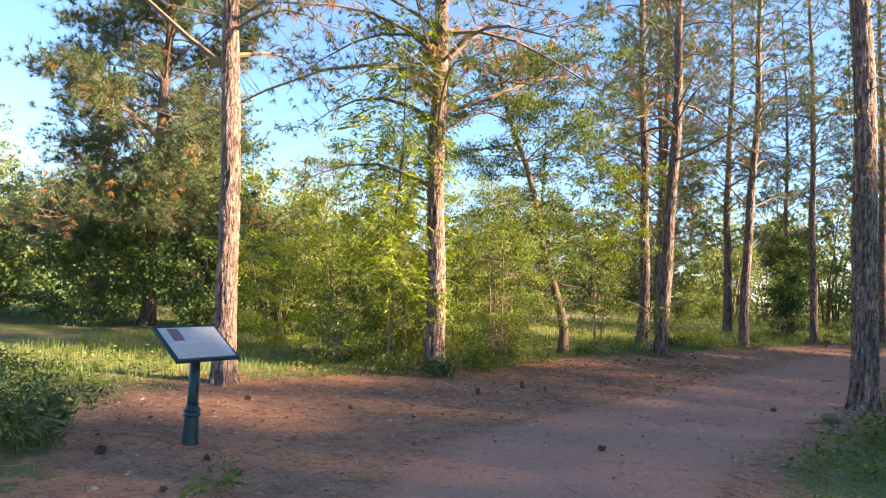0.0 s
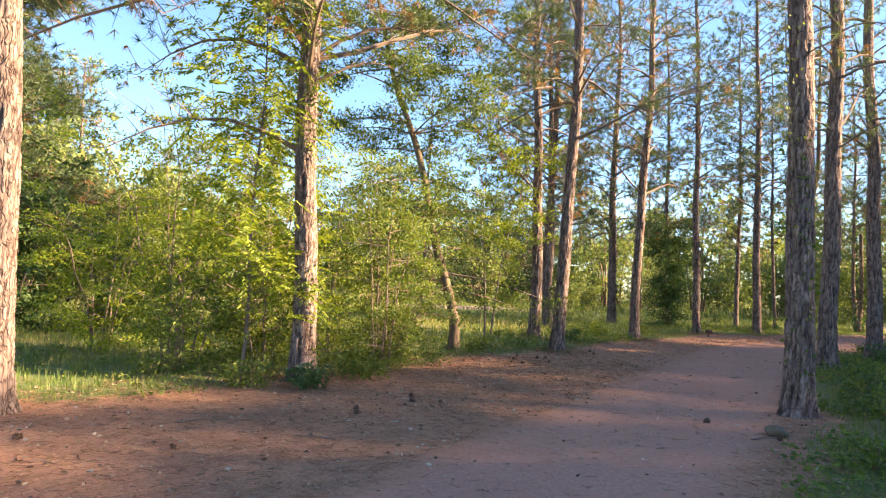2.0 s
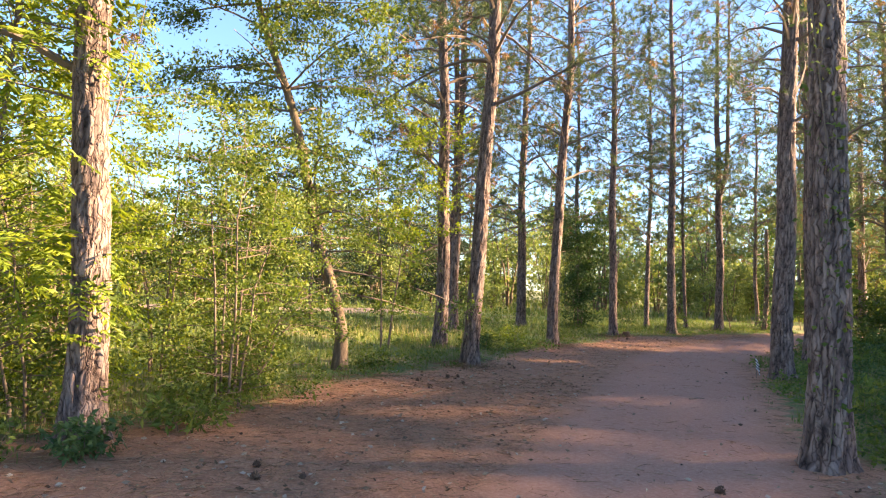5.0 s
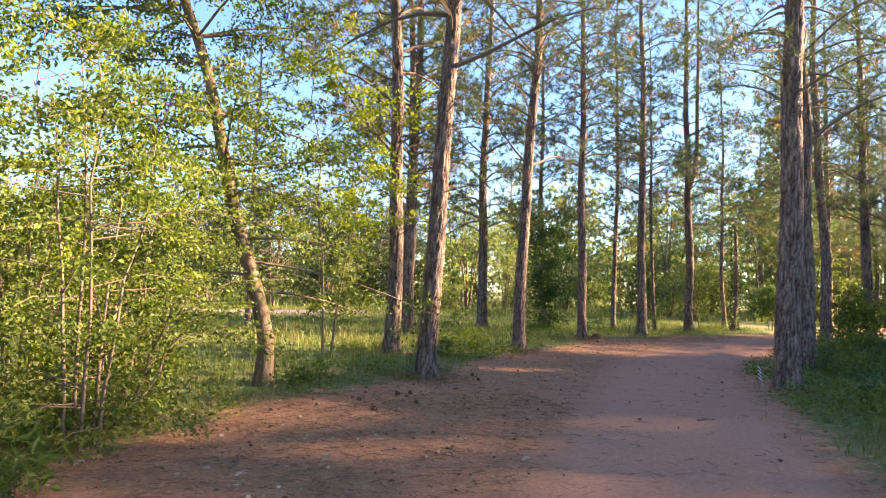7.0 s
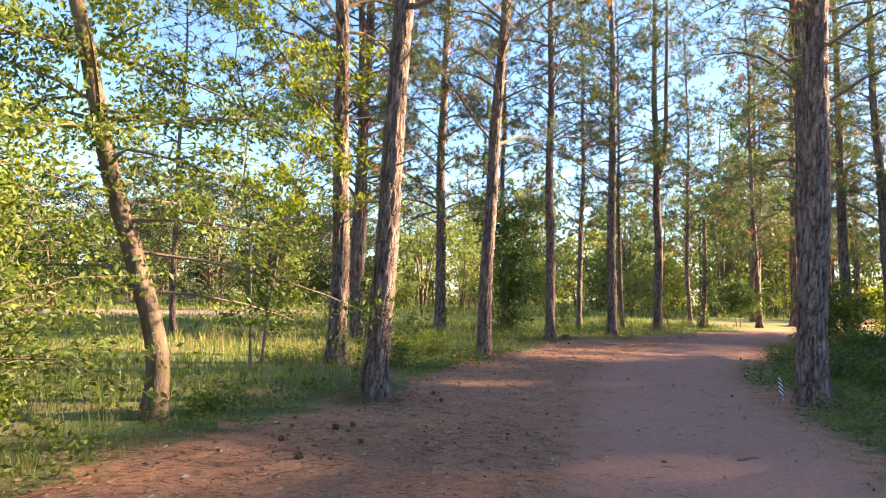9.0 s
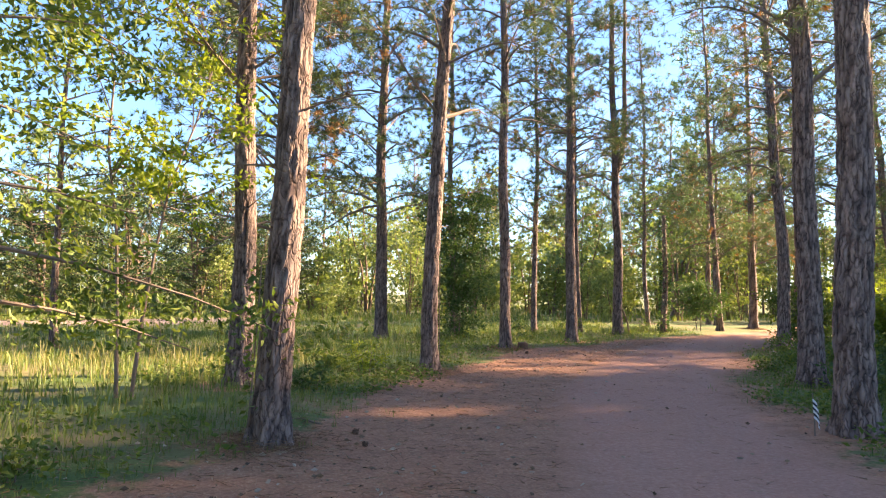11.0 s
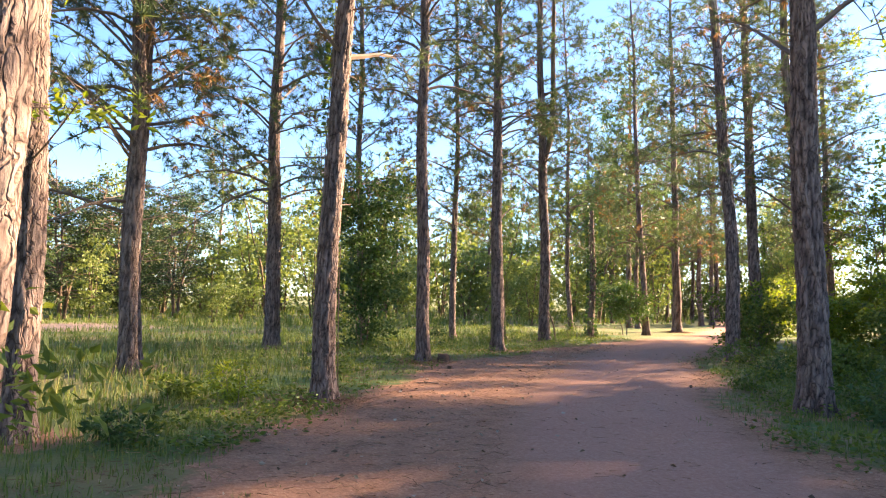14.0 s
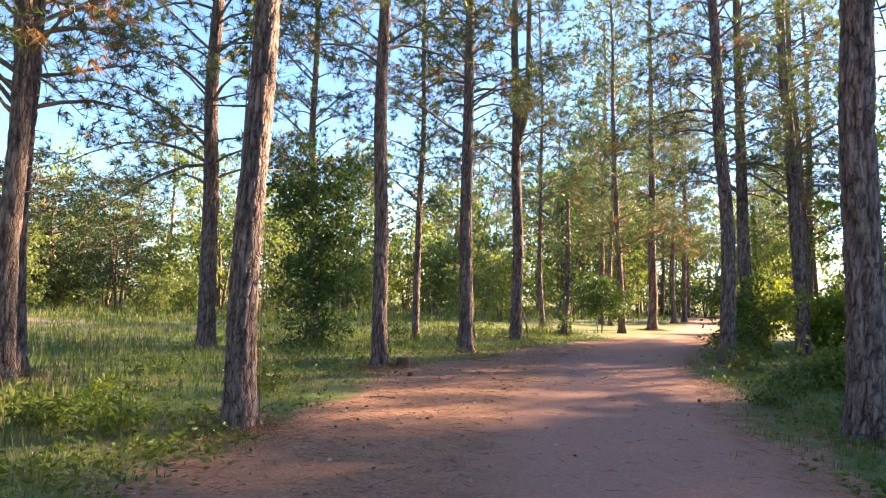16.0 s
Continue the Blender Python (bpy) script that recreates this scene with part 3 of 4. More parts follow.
pine("pine_tree", (42.2, 39.4), 0.3, (-0.011, 0.016), 15, 27, 4.6, 2.2, 0.85, detail=16, needle=0.24, mesh_width=0.015, label="distant pine beside the trail")
pine("pine_tree", (50.5, 44.8), 0.38, (-0.011, 0.016), 16, 28, 4.6, 2.4, 0.85, detail=16, needle=0.24, mesh_width=0.015, label="distant pine beside the trail")
pine("pine_tree", (19.8, 23.0), 0.33, (-0.018, 0.029), 16, 29, 5.2, 2.0, 0.8, needle=0.24, mesh_width=0.015, label="pine between low shrubs at the trail edge")
pine("pine_tree", (23.7, 24.7), 0.36, (-0.019, 0.034), 16, 30, 4.8, 2.2, 0.8, detail=24, needle=0.24, mesh_width=0.015, label="pine with ivy at its foot among shrubs")
pine("pine_tree", (23.9, 23.4), 0.36, (-0.02, 0.041), 16, 31, 4.8, 2.2, 0.8, detail=24, needle=0.24, mesh_width=0.015, label="leaning pine among shrubs")
pine("pine_tree", (29.7, 26.0), 0.34, (-0.024, 0.051), 16, 32, 4.6, 2.2, 0.8, detail=20, needle=0.24, mesh_width=0.015, label="leaning pine behind shrubs")
pine("pine_tree", (33.4, 27.5), 0.32, (-0.014, 0.029), 16, 33, 4.6, 2.2, 0.8, detail=16, needle=0.24, mesh_width=0.015, label="tall pine behind green shrubs")
pine("pine_tree", (13.72, 17.8), 0.38, (-0.011, 0.029), 17, 34, 5.6, 2.2, 0.8, dead_from=4.4, label="thick pine with flaky grey bark at the trail edge")
pine("pine_tree", (14.0, 31.2), 0.24, (-0.031, 0.015), 15, 35, 4.8, 1.8, 0.9, detail=28, needle=0.24, mesh_width=0.018, label="pine rising behind a dense green bush")
pine("pine_tree", (10.6, 29.4), 0.37, (-0.003, 0.001), 16, 36, 4.6, 2.4, 0.9, dead=0.1, needle=0.24, mesh_width=0.018, label="pine standing in the meadow grass",
     limbs_extra=[(4.4, 3.3, 3.0, 0.3, 0.7), (3.6, 2.9, 2.6, -0.15, 0.8)])
pine("pine_tree", (17.35, 31.5), 0.22, (-0.009, 0.006), 15, 37, 4.4, 1.8, 0.9, detail=28, needle=0.24, mesh_width=0.018, label="slender pine standing in the meadow grass")
pine("pine_tree", (6.9, 25.9), 0.36, (0.004, 0.0), 16, 38, 4.6, 2.4, 0.9, dead=0.15, needle=0.24, mesh_width=0.018, label="pine with drooping bare lower branches in the grass",
     limbs_extra=[(3.9, 2.6, 2.4, 0.75, 0.2), (3.0, 3.0, 2.6, -0.1, 0.3), (2.6, 3.4, 2.0, 0.0, 0.1)])

pine("pine_tree", (2.3, 27.5), 0.17, (-0.01, 0.0), 9, 39, 4.5, 1.3, 0.9, detail=24, mesh_width=0.018, label="thin young pine in the meadow")

# broken snag wrapped in vines
snag = thing("snag", (23.1, 31.0, 0), "broken dead trunk wrapped in green vines", "dead tree")
rng = np.random.default_rng(5)
me, cen, rad = trunk_mesh(0.24, 4.7, (-0.01, 0.01), rng, detail=20, tip=0.7, material=BARK_FAR)
part("trunk", me, None, snag)
vine = Shape()
zz = rng.uniform(0.1, 4.8, 900)
aa = rng.uniform(0, 6.28, 900)
cc = cen(zz)
o = np.stack([np.cos(aa), np.sin(aa), rng.normal(size=900) * 0.3], 1)
vine.leaves(cc + o * 0.16, o + [0, 0, -0.4], 0.1, 0.08, rng)
part("vine_leaves", vine, LEAF_DARK, snag, "climbing vine leaves")


# ---------------------------------------------------------------- shrubs and leafy trees
# leaning leafy tree
lean_tree = thing("leaning_tree", (2.33, 15.75, 0), "leaning slender leafy tree with sunlit brown trunk", "tree")
rng = np.random.default_rng(77)
tr = Shape()
zc = np.linspace(-0.1, 8.0, 44)
cx = -0.05 * zc - 0.19 * np.clip(zc - 0.6, 0, 2.4) - 0.26 * np.clip(zc - 3.0, 0, 9) + 0.05 * np.sin(zc * 1.8)
cy = 0.03 * zc + 0.05 * np.sin(zc * 1.3)
cl_pts = np.stack([cx, cy, zc], 1)
tr.tube(cl_pts, 0.115 * (1 - 0.085 * np.clip(zc, 0, 8)) + 0.05 * np.exp(-np.maximum(zc, 0) / 0.2), 16)
part("trunk", tr, BARK_LEAFY, lean_tree, smooth=True)
wood, green = Shape(), Shape()
LOW = [(1.7, 0.1, 2.8, -0.05), (1.3, 0.4, 2.2, -0.02), (2.0, -0.4, 1.9, 0.1), (1.5, 2.9, 1.6, 0.15), (2.2, 0.9, 2.0, 0.2)]
for k in range(64):
    z0 = rng.uniform(2.5, 7.8)
    b = np.array([np.interp(z0, zc, cx), np.interp(z0, zc, cy), z0])
    az = rng.uniform(0, 6.28)
    ln = rng.uniform(0.7, 3.0) * (0.6 if z0 < 3 else 1.0)
    d = np.array([math.cos(az), math.sin(az), rng.uniform(-0.05, 0.55)])
    if k < len(LOW):
        z0, az, ln, rise = LOW[k]
        b = np.array([np.interp(z0, zc, cx), np.interp(z0, zc, cy), z0])
        d = np.array([math.cos(az), math.sin(az), rise])
    p = b + np.outer(np.linspace(0, 1, 5), d * ln)
    p[:, 2] -= 0.2 * ln * np.linspace(0, 1, 5) ** 2
    wood.tube(p, np.linspace(0.022, 0.004, 5), 5, cap=False)
    n = int((220 if z0 < 3.4 else 430) * ln)
    m_ = max(3, int(ln * 4))
    which = rng.integers(0, m_, n)
    s = (rng.uniform(0.3, 1.05, m_)[which] + rng.normal(size=n) * 0.03)[:, None]
    pts = b + d * ln * s - np.array([0, 0, 0.2 * ln]) * s ** 2 + (rng.normal(size=(m_, 3)) * [0.24, 0.24, 0.16])[which] + rng.normal(size=(n, 3)) * [0.13, 0.13, 0.08]
    green.leaves(pts, d * 0.5 + rng.normal(size=(n, 3)) * 0.7 + [0, 0, -0.3], 0.078, 0.034, rng)
tagged(part("branchwork", wood, TWIG, lean_tree), kind="stuff")
part("crown", green, LEAF_MID, lean_tree, "mid green leaves, yellow where lit")

# sapling with feathered leaves, in front of the limbed pine
sap = thing("sapling", (-1.2, 10.75, 0), "slender sapling with drooping yellow green feathered leaves", "sapling")
rng = np.random.default_rng(78)
wood, green = Shape(), Shape()
zs_ = np.linspace(-0.05, 6.2, 14)
stem = np.stack([0.02 * zs_ + 0.03 * np.sin(zs_ * 2), 0.02 * np.sin(zs_ * 1.4), zs_], 1)
wood.tube(stem, np.linspace(0.03, 0.006, 14), 7)
for k in range(270):
    z0 = rng.uniform(1.3, 6.3) if k > 20 else rng.uniform(0.7, 1.5)
    az = rng.uniform(0, 6.28)
    ln = rng.uniform(0.2, 1.0) * (1.0 if z0 < 4.8 else 0.7)
    b = np.array([0.02 * z0, 0, min(z0, 6.2)])
    d = np.array([math.cos(az), math.sin(az), 0.35])
    e_ = b + d * ln
    wood.tube([b, (b + e_) / 2 + [0, 0, 0.04], e_], [0.006, 0.004, 0.002], 3, cap=False)
    for w in range(3):
        rd = unit(d * 0.6 + rng.normal(size=3) * 0.6 + np.array([0, 0, -0.45]))
        sd = unit(np.cross(rd, [0, 0, 1.0]))
        t = np.repeat(np.linspace(0.08, 0.42, 8), 2)[:, None]
        sg = np.tile([1, -1], 8)[:, None]
        pts = e_ + rd * t - np.array([0, 0, 0.35]) * t ** 2
        green.leaves(pts, rd * 0.5 + sd * sg + np.array([0, 0, -0.35]), 0.1, 0.034, rng)
part("stem", wood, TWIG, sap)
part("crown", green, LEAF_BRIGHT, sap)

UNDER = "understory shrubs"
# LEAF_BRIGHT marks the sunlit shrubs by colour, LEAF_MID the rest
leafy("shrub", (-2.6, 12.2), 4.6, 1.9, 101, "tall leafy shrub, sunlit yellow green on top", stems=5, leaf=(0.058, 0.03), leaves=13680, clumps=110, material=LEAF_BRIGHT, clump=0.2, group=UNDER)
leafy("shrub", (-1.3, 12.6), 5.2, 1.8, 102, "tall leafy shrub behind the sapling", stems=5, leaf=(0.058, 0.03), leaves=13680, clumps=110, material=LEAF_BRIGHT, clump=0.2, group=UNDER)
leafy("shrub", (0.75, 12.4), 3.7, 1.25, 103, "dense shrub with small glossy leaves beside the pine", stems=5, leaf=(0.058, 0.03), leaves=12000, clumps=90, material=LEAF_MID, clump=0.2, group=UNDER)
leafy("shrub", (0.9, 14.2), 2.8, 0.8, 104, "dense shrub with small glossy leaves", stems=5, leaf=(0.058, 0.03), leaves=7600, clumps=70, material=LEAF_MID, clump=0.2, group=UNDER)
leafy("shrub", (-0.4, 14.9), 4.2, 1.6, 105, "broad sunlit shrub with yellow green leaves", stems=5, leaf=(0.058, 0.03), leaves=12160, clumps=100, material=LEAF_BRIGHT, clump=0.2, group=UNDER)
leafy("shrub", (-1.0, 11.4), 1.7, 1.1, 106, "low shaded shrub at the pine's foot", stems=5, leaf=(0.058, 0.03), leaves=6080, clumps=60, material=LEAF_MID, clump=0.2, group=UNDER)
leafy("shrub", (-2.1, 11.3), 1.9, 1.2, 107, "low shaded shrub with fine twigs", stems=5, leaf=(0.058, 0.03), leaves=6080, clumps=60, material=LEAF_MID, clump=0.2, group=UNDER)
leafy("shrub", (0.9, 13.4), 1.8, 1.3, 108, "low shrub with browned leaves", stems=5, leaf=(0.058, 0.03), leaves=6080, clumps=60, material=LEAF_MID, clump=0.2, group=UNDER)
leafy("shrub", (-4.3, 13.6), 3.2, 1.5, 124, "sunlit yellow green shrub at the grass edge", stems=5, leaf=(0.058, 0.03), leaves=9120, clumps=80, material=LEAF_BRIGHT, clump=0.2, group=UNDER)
leafy("young_tree", (3.7, 19.7), 6.5, 2.5, 125, "slender young tree with sunlit yellow leaves high up", "tree", stems=2, leaves=6500, clumps=64, leaf=(0.095, 0.045), material=LEAF_BRIGHT, low=0.42, girth=0.03, clump=0.22)
leafy("bush", (13.0, 29.3), 4.9, 1.05, 109, "dense dark evergreen bush at the foot of a pine", "bush", stems=5, leaves=14000, clumps=150, leaf=(0.1, 0.06), material=LEAF_DARK, low=0.02, clump=0.4)
leafy("bush", (26.1, 32.0), 2.2, 1.1, 110, "small rounded green tree beside the trail", "bush", stems=3, leaves=4500, clumps=60, leaf=(0.11, 0.06), material=LEAF_DARK, low=0.35)
leafy("bush", (21.8, 23.6), 2.0, 1.0, 111, "green shrub crowding a pine at the trail edge", "bush", stems=5, leaves=4500, clumps=60, leaf=(0.11, 0.06), material=LEAF_MID, low=0.1)
leafy("bush", (27.0, 24.2), 1.8, 1.4, 112, "low sunlit yellow green bush", "bush", stems=5, leaves=7000, clumps=90, leaf=(0.13, 0.07), material=LEAF_BRIGHT, low=0.05)
leafy("bush", (23.6, 20.4), 1.9, 1.5, 113, "broad green bush among the pines", "bush", stems=5, leaves=6000, clumps=80, leaf=(0.12, 0.06), material=LEAF_MID, low=0.05)
leafy("bush", (18.6, 17.6), 0.8, 0.9, 114, "low green bush among the pines", "bush", stems=5, leaves=4000, clumps=60, leaf=(0.1, 0.05), material=LEAF_MID, low=0.05)
leafy("bush", (16.4, 15.4), 1.0, 1.0, 115, "low green bush among the pines", "bush", stems=5, leaves=4000, clumps=60, leaf=(0.1, 0.05), material=LEAF_MID, low=0.05)
leafy("bush", (13.4, 13.4), 0.9, 1.0, 116, "low shaded bush among the pines", "bush", stems=5, leaves=4500, clumps=60, leaf=(0.1, 0.05), material=LEAF_MID, low=0.05)
leafy("bush", (17.6, 19.4), 0.6, 0.6, 120, "dark green bush beside the pines", "bush", stems=5, leaves=5000, clumps=70, leaf=(0.1, 0.055), material=LEAF_MID, low=0.02)
leafy("bush", (21.5, 15.2), 2.0, 1.4, 121, "tall dark green bush behind the pines", "bush", stems=5, leaves=5500, clumps=80, leaf=(0.11, 0.06), material=LEAF_MID, low=0.02)
leafy("bush", (29.0, 23.4), 5.2, 2.2, 122, "sunlit yellow green tree behind the pines", "tree", stems=4, leaves=5500, clumps=80, leaf=(0.14, 0.08), material=LEAF_BRIGHT, low=0.02, girth=0.05)
leafy("bush", (33.0, 29.8), 2.4, 1.3, 123, "sunlit yellow green bush at the trail bend", "bush", stems=4, leaves=4000, clumps=60, leaf=(0.12, 0.07), material=LEAF_BRIGHT, low=0.02)
leafy("bush", (-3.5, 4.4), 0.75, 0.55, 117, "small fine-leaved plant at the straw's edge", "plant", stems=6, leaves=1400, clumps=40, leaf=(0.07, 0.02), material=LEAF_DARK, girth=0.007, clump=0.14)
leafy("bush", (4.5, 26.6), 1.4, 0.5, 118, "tiny young tree standing in the meadow", "sapling", stems=2, leaves=500, clumps=20, leaf=(0.1, 0.05), material=LEAF_MID, girth=0.01, low=0.5)
leafy("weed", (7.45, 21.5), 0.5, 0.22, 119, "sunlit yellow green weed with feathered leaves", "plant", stems=5, leaves=700, clumps=30, leaf=(0.07, 0.025), material=LEAF_BRIGHT, girth=0.005, clump=0.1)

# dark clump of small oaks across the meadow, their shade put into the leaf colour
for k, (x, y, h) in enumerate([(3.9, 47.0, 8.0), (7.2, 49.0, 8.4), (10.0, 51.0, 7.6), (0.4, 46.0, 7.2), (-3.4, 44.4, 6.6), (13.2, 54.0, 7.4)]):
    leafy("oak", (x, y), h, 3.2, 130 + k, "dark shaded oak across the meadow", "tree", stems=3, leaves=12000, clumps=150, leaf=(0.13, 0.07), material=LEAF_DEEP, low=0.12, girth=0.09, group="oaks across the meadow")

# dark pine and thicket beyond the sign
pine("pine_tree", (-9.3, 17.2), 0.42, (0.02, 0.0), 13, 60, 2.4, 3.3, 2.2, detail=20, needle=0.26, per=24, mesh_width=0.02, label="broad dark pine with dense low crown beyond the sign")
pine("pine_tree", (-11.8, 18.6), 0.3, (0.0, 0.0), 8, 61, 1.6, 3.0, 1.5, detail=16, needle=0.24, per=18, mesh_width=0.016, label="low dark pine with upswept branches")
for k, (x, y, h, w, m_) in enumerate([(-7.2, 16.0, 3.4, 1.8, LEAF_DARK), (-10.4, 15.8, 3.2, 1.9, LEAF_DARK), (-8.6, 18.4, 5.6, 2.4, LEAF_DARK), (-13.5, 15.5, 2.6, 2.0, LEAF_MID), (-5.4, 17.6, 2.6, 1.6, LEAF_MID), (-12.8, 20.5, 4.2, 2.2, LEAF_MID)]):
    leafy("thicket", (x, y), h, w, 150 + k, "shaded green thicket beyond the grass", "shrub", stems=5, leaves=5500, clumps=80, leaf=(0.13, 0.07), material=m_, low=0.05, group="thicket beyond the sign")


# ---------------------------------------------------------------- the woods around
rng = np.random.default_rng(9)
# distant trees wear the paler, haze-coloured foliage
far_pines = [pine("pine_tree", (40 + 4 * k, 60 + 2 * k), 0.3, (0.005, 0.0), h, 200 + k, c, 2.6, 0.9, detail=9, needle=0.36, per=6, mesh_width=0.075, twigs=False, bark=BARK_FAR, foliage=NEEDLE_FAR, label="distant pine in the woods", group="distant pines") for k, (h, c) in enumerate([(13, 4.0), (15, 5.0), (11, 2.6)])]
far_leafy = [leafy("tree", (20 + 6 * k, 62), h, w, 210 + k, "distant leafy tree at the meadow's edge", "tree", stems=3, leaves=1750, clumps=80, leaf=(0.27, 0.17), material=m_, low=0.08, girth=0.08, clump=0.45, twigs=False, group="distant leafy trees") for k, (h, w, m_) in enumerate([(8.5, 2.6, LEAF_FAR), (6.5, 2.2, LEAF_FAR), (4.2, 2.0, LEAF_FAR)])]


def scatter(kinds, count, region, clear=1.5, lo=0.8, hi=1.2):
    done, tries = 0, 0
    while done < count and tries < count * 20:
        tries += 1
        x, y = region(rng)
        if edge(np.array([[x, y]]))[0] > -clear or (x > 34 and 26 < y < 36) or (x > 14 and abs(y - 21.3 + 0.14 * (x - 8.5)) < 1.0):
            continue
        s = rng.uniform(lo, hi)
        copy_thing(kinds[rng.integers(len(kinds))], pose(x, y, 0, 0, 0, rng.uniform(0, 360)) @ Matrix.Scale(s, 4))
        done += 1


def arc(b0, b1, r0, r1, cx=3.0, cy=9.0):
    def pick(r):
        b, d = radians(r.uniform(b0, b1)), r.uniform(r0, r1)
        return cx + d * math.sin(b), cy + d * math.cos(b)
    return pick


scatter(far_leafy, 46, arc(-45, 46, 44, 60))
scatter(far_leafy, 8, arc(2, 46, 37, 44), lo=0.4, hi=0.65)
scatter(far_leafy, 24, arc(-30, 46, 62, 78), lo=1.0, hi=1.5)
scatter(far_pines, 34, arc(-40, 46, 48, 78), lo=0.7, hi=1.1)
scatter(far_leafy, 24, arc(-65, -26, 26, 42))
scatter(far_pines, 6, arc(-60, -30, 34, 50))
scatter(far_pines, 22, arc(44, 62, 40, 80), lo=0.7, hi=1.1)
scatter(far_leafy, 20, arc(46, 68, 48, 75), lo=0.6, hi=1.0)
scatter(far_pines, 8, arc(62, 71, 34, 60))
scatter(far_leafy, 6, arc(70, 84, 30, 50), lo=0.5, hi=0.7)
scatter(far_leafy, 46, arc(-50, 66, 85, 120), lo=1.2, hi=1.9)
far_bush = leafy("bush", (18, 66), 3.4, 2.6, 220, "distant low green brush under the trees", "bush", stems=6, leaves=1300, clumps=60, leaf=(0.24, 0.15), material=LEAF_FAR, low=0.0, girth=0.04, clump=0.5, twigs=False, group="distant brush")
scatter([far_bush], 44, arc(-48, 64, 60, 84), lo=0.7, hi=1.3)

# unseen leafy trees added sunward, right of the view, to shade the trail
shade_tree = leafy("tree", (31, -10), 13.5, 3.6, 260, "tall leafy tree added out of view to shade the trail", "tree", stems=3, leaves=2600, clumps=110, leaf=(0.46, 0.28), material=LEAF_MID, low=0.0, girth=0.14, clump=0.7, twigs=False, group="tall leafy trees")
# scales set how high up the trunks the added shade reaches
for k in range(28):
    copy_thing(shade_tree, pose(28.5 + 2.6 * (k % 3), -9.5 + 0.86 * k, 0, 0, 0, 77 * k) @ Matrix.Scale((1.11 if k < 15 else 1.02 if k < 18 else 0.92) + 0.03 * (k * 5 % 4), 4))
for x, y, sc in [(35.0, 13.8, 0.9), (38.5, 15.0, 0.85), (36.5, 21.5, 0.8), (40.0, 23.0, 0.85), (33.5, 15.2, 0.8), (32.0, 16.6, 0.8), (27.0, 13.2, 0.84), (27.5, 15.2, 0.76), (29.6, 14.2, 0.86), (25.0, 11.4, 0.74), (26.5, 16.6, 0.82), (30.0, 19.0, 0.72), (33.0, 18.4, 0.76), (23.5, 15.0, 0.6)]:
    copy_thing(shade_tree, pose(x, y, 0, 0, 0, 50 * x) @ Matrix.Scale(sc, 4))
# woods that close the view where the trail turns away
for k, (x, y, sc) in enumerate([(57, 47.5, 0.9), (61, 53, 1.2), (64, 49, 1.0), (68, 57, 1.4), (72, 52, 1.5), (54, 50.5, 0.7), (78, 60, 1.7)]):
    copy_thing(far_leafy[k % 2], pose(x, y, 0, 0, 0, 61 * k) @ Matrix.Scale(sc, 4))
    copy_thing(far_bush, pose(x + 2.5, y - 2.0, 0, 0, 0, 95 * k) @ Matrix.Scale(0.8, 4))
leafy("tree", (27.5, 21.2), 10.8, 2.6, 261, "leafy yellow green tree behind the trailside pines", "tree", stems=3, leaves=6500, clumps=120, leaf=(0.15, 0.08), material=LEAF_BRIGHT, low=0.2, girth=0.09, clump=0.4)


# ---------------------------------------------------------------- information sign
def slab(w, d, h, bevel=0.004):
    bm = bmesh.new()
    bmesh.ops.create_cube(bm, size=1, matrix=Matrix.Diagonal((w, d, h, 1)))
    bmesh.ops.bevel(bm, geom=bm.edges[:], offset=bevel, segments=2, affect="EDGES")
    return bm


def bm_part(name, bm, material, parent, m=None, label=""):
    me = bpy.data.meshes.new(name)
    if m is not None:
        bmesh.ops.transform(bm, matrix=m, verts=bm.verts)
    bm.to_mesh(me)
    bm.free()
    me.materials.append(material)
    ob = new(name, me)
    ob.parent = parent
    return tagged(ob, label)


STEEL = plain_material("dark_green_paint", (0.018, 0.045, 0.05), 0.4, 0.0, 0.3, 25)
PANEL = plain_material("pale_panel", (0.46, 0.445, 0.42), 0.35, 0.0, 0.15, 20)
PRINT = plain_material("brown_print", (0.19, 0.125, 0.115), 0.5, 0.0, 0.5, 45)
INK = plain_material("grey_ink", (0.41, 0.395, 0.37), 0.5, 0.0, 0.2, 60)
sign = thing("information_sign", (-1.94, 4.8, 0), "dark green pedestal sign with a slanted pale panel", "sign")
s = Shape()
s.lathe([(0.0, -0.05), (0.075, -0.05), (0.075, 0.0), (0.07, 0.02), (0.064, 0.2), (0.064, 0.235), (0.0, 0.235)])
part("base", s, STEEL, sign, smooth=True)
s = Shape()
s.lathe([(0.0, 0.23), (0.075, 0.23), (0.078, 0.24), (0.075, 0.255), (0.064, 0.26), (0.064, 0.268), (0.073, 0.275), (0.073, 0.29), (0.062, 0.298), (0.052, 0.33), (0.0, 0.33)])
part("collar", s, STEEL, sign, "ringed collar", smooth=True)
s = Shape()
s.lathe([(0.0, 0.3), (0.05, 0.3), (0.047, 0.4), (0.044, 0.86), (0.0, 0.86)])
part("post", s, STEEL, sign, smooth=True)
tilt = pose(0, 0, 0.885, 0, 0, 60) @ pose(0, 0, 0, 33, 0, 0)
bm_part("bracket", slab(0.2, 0.2, 0.03), STEEL, sign, tilt @ pose(0, 0, -0.03))
bm_part("tray", slab(0.66, 0.5, 0.03, 0.006), STEEL, sign, tilt, "dark green metal frame")
panel = bm_part("panel", slab(0.595, 0.435, 0.008, 0.002), PANEL, sign, tilt @ pose(0, 0, 0.016), "pale printed panel")
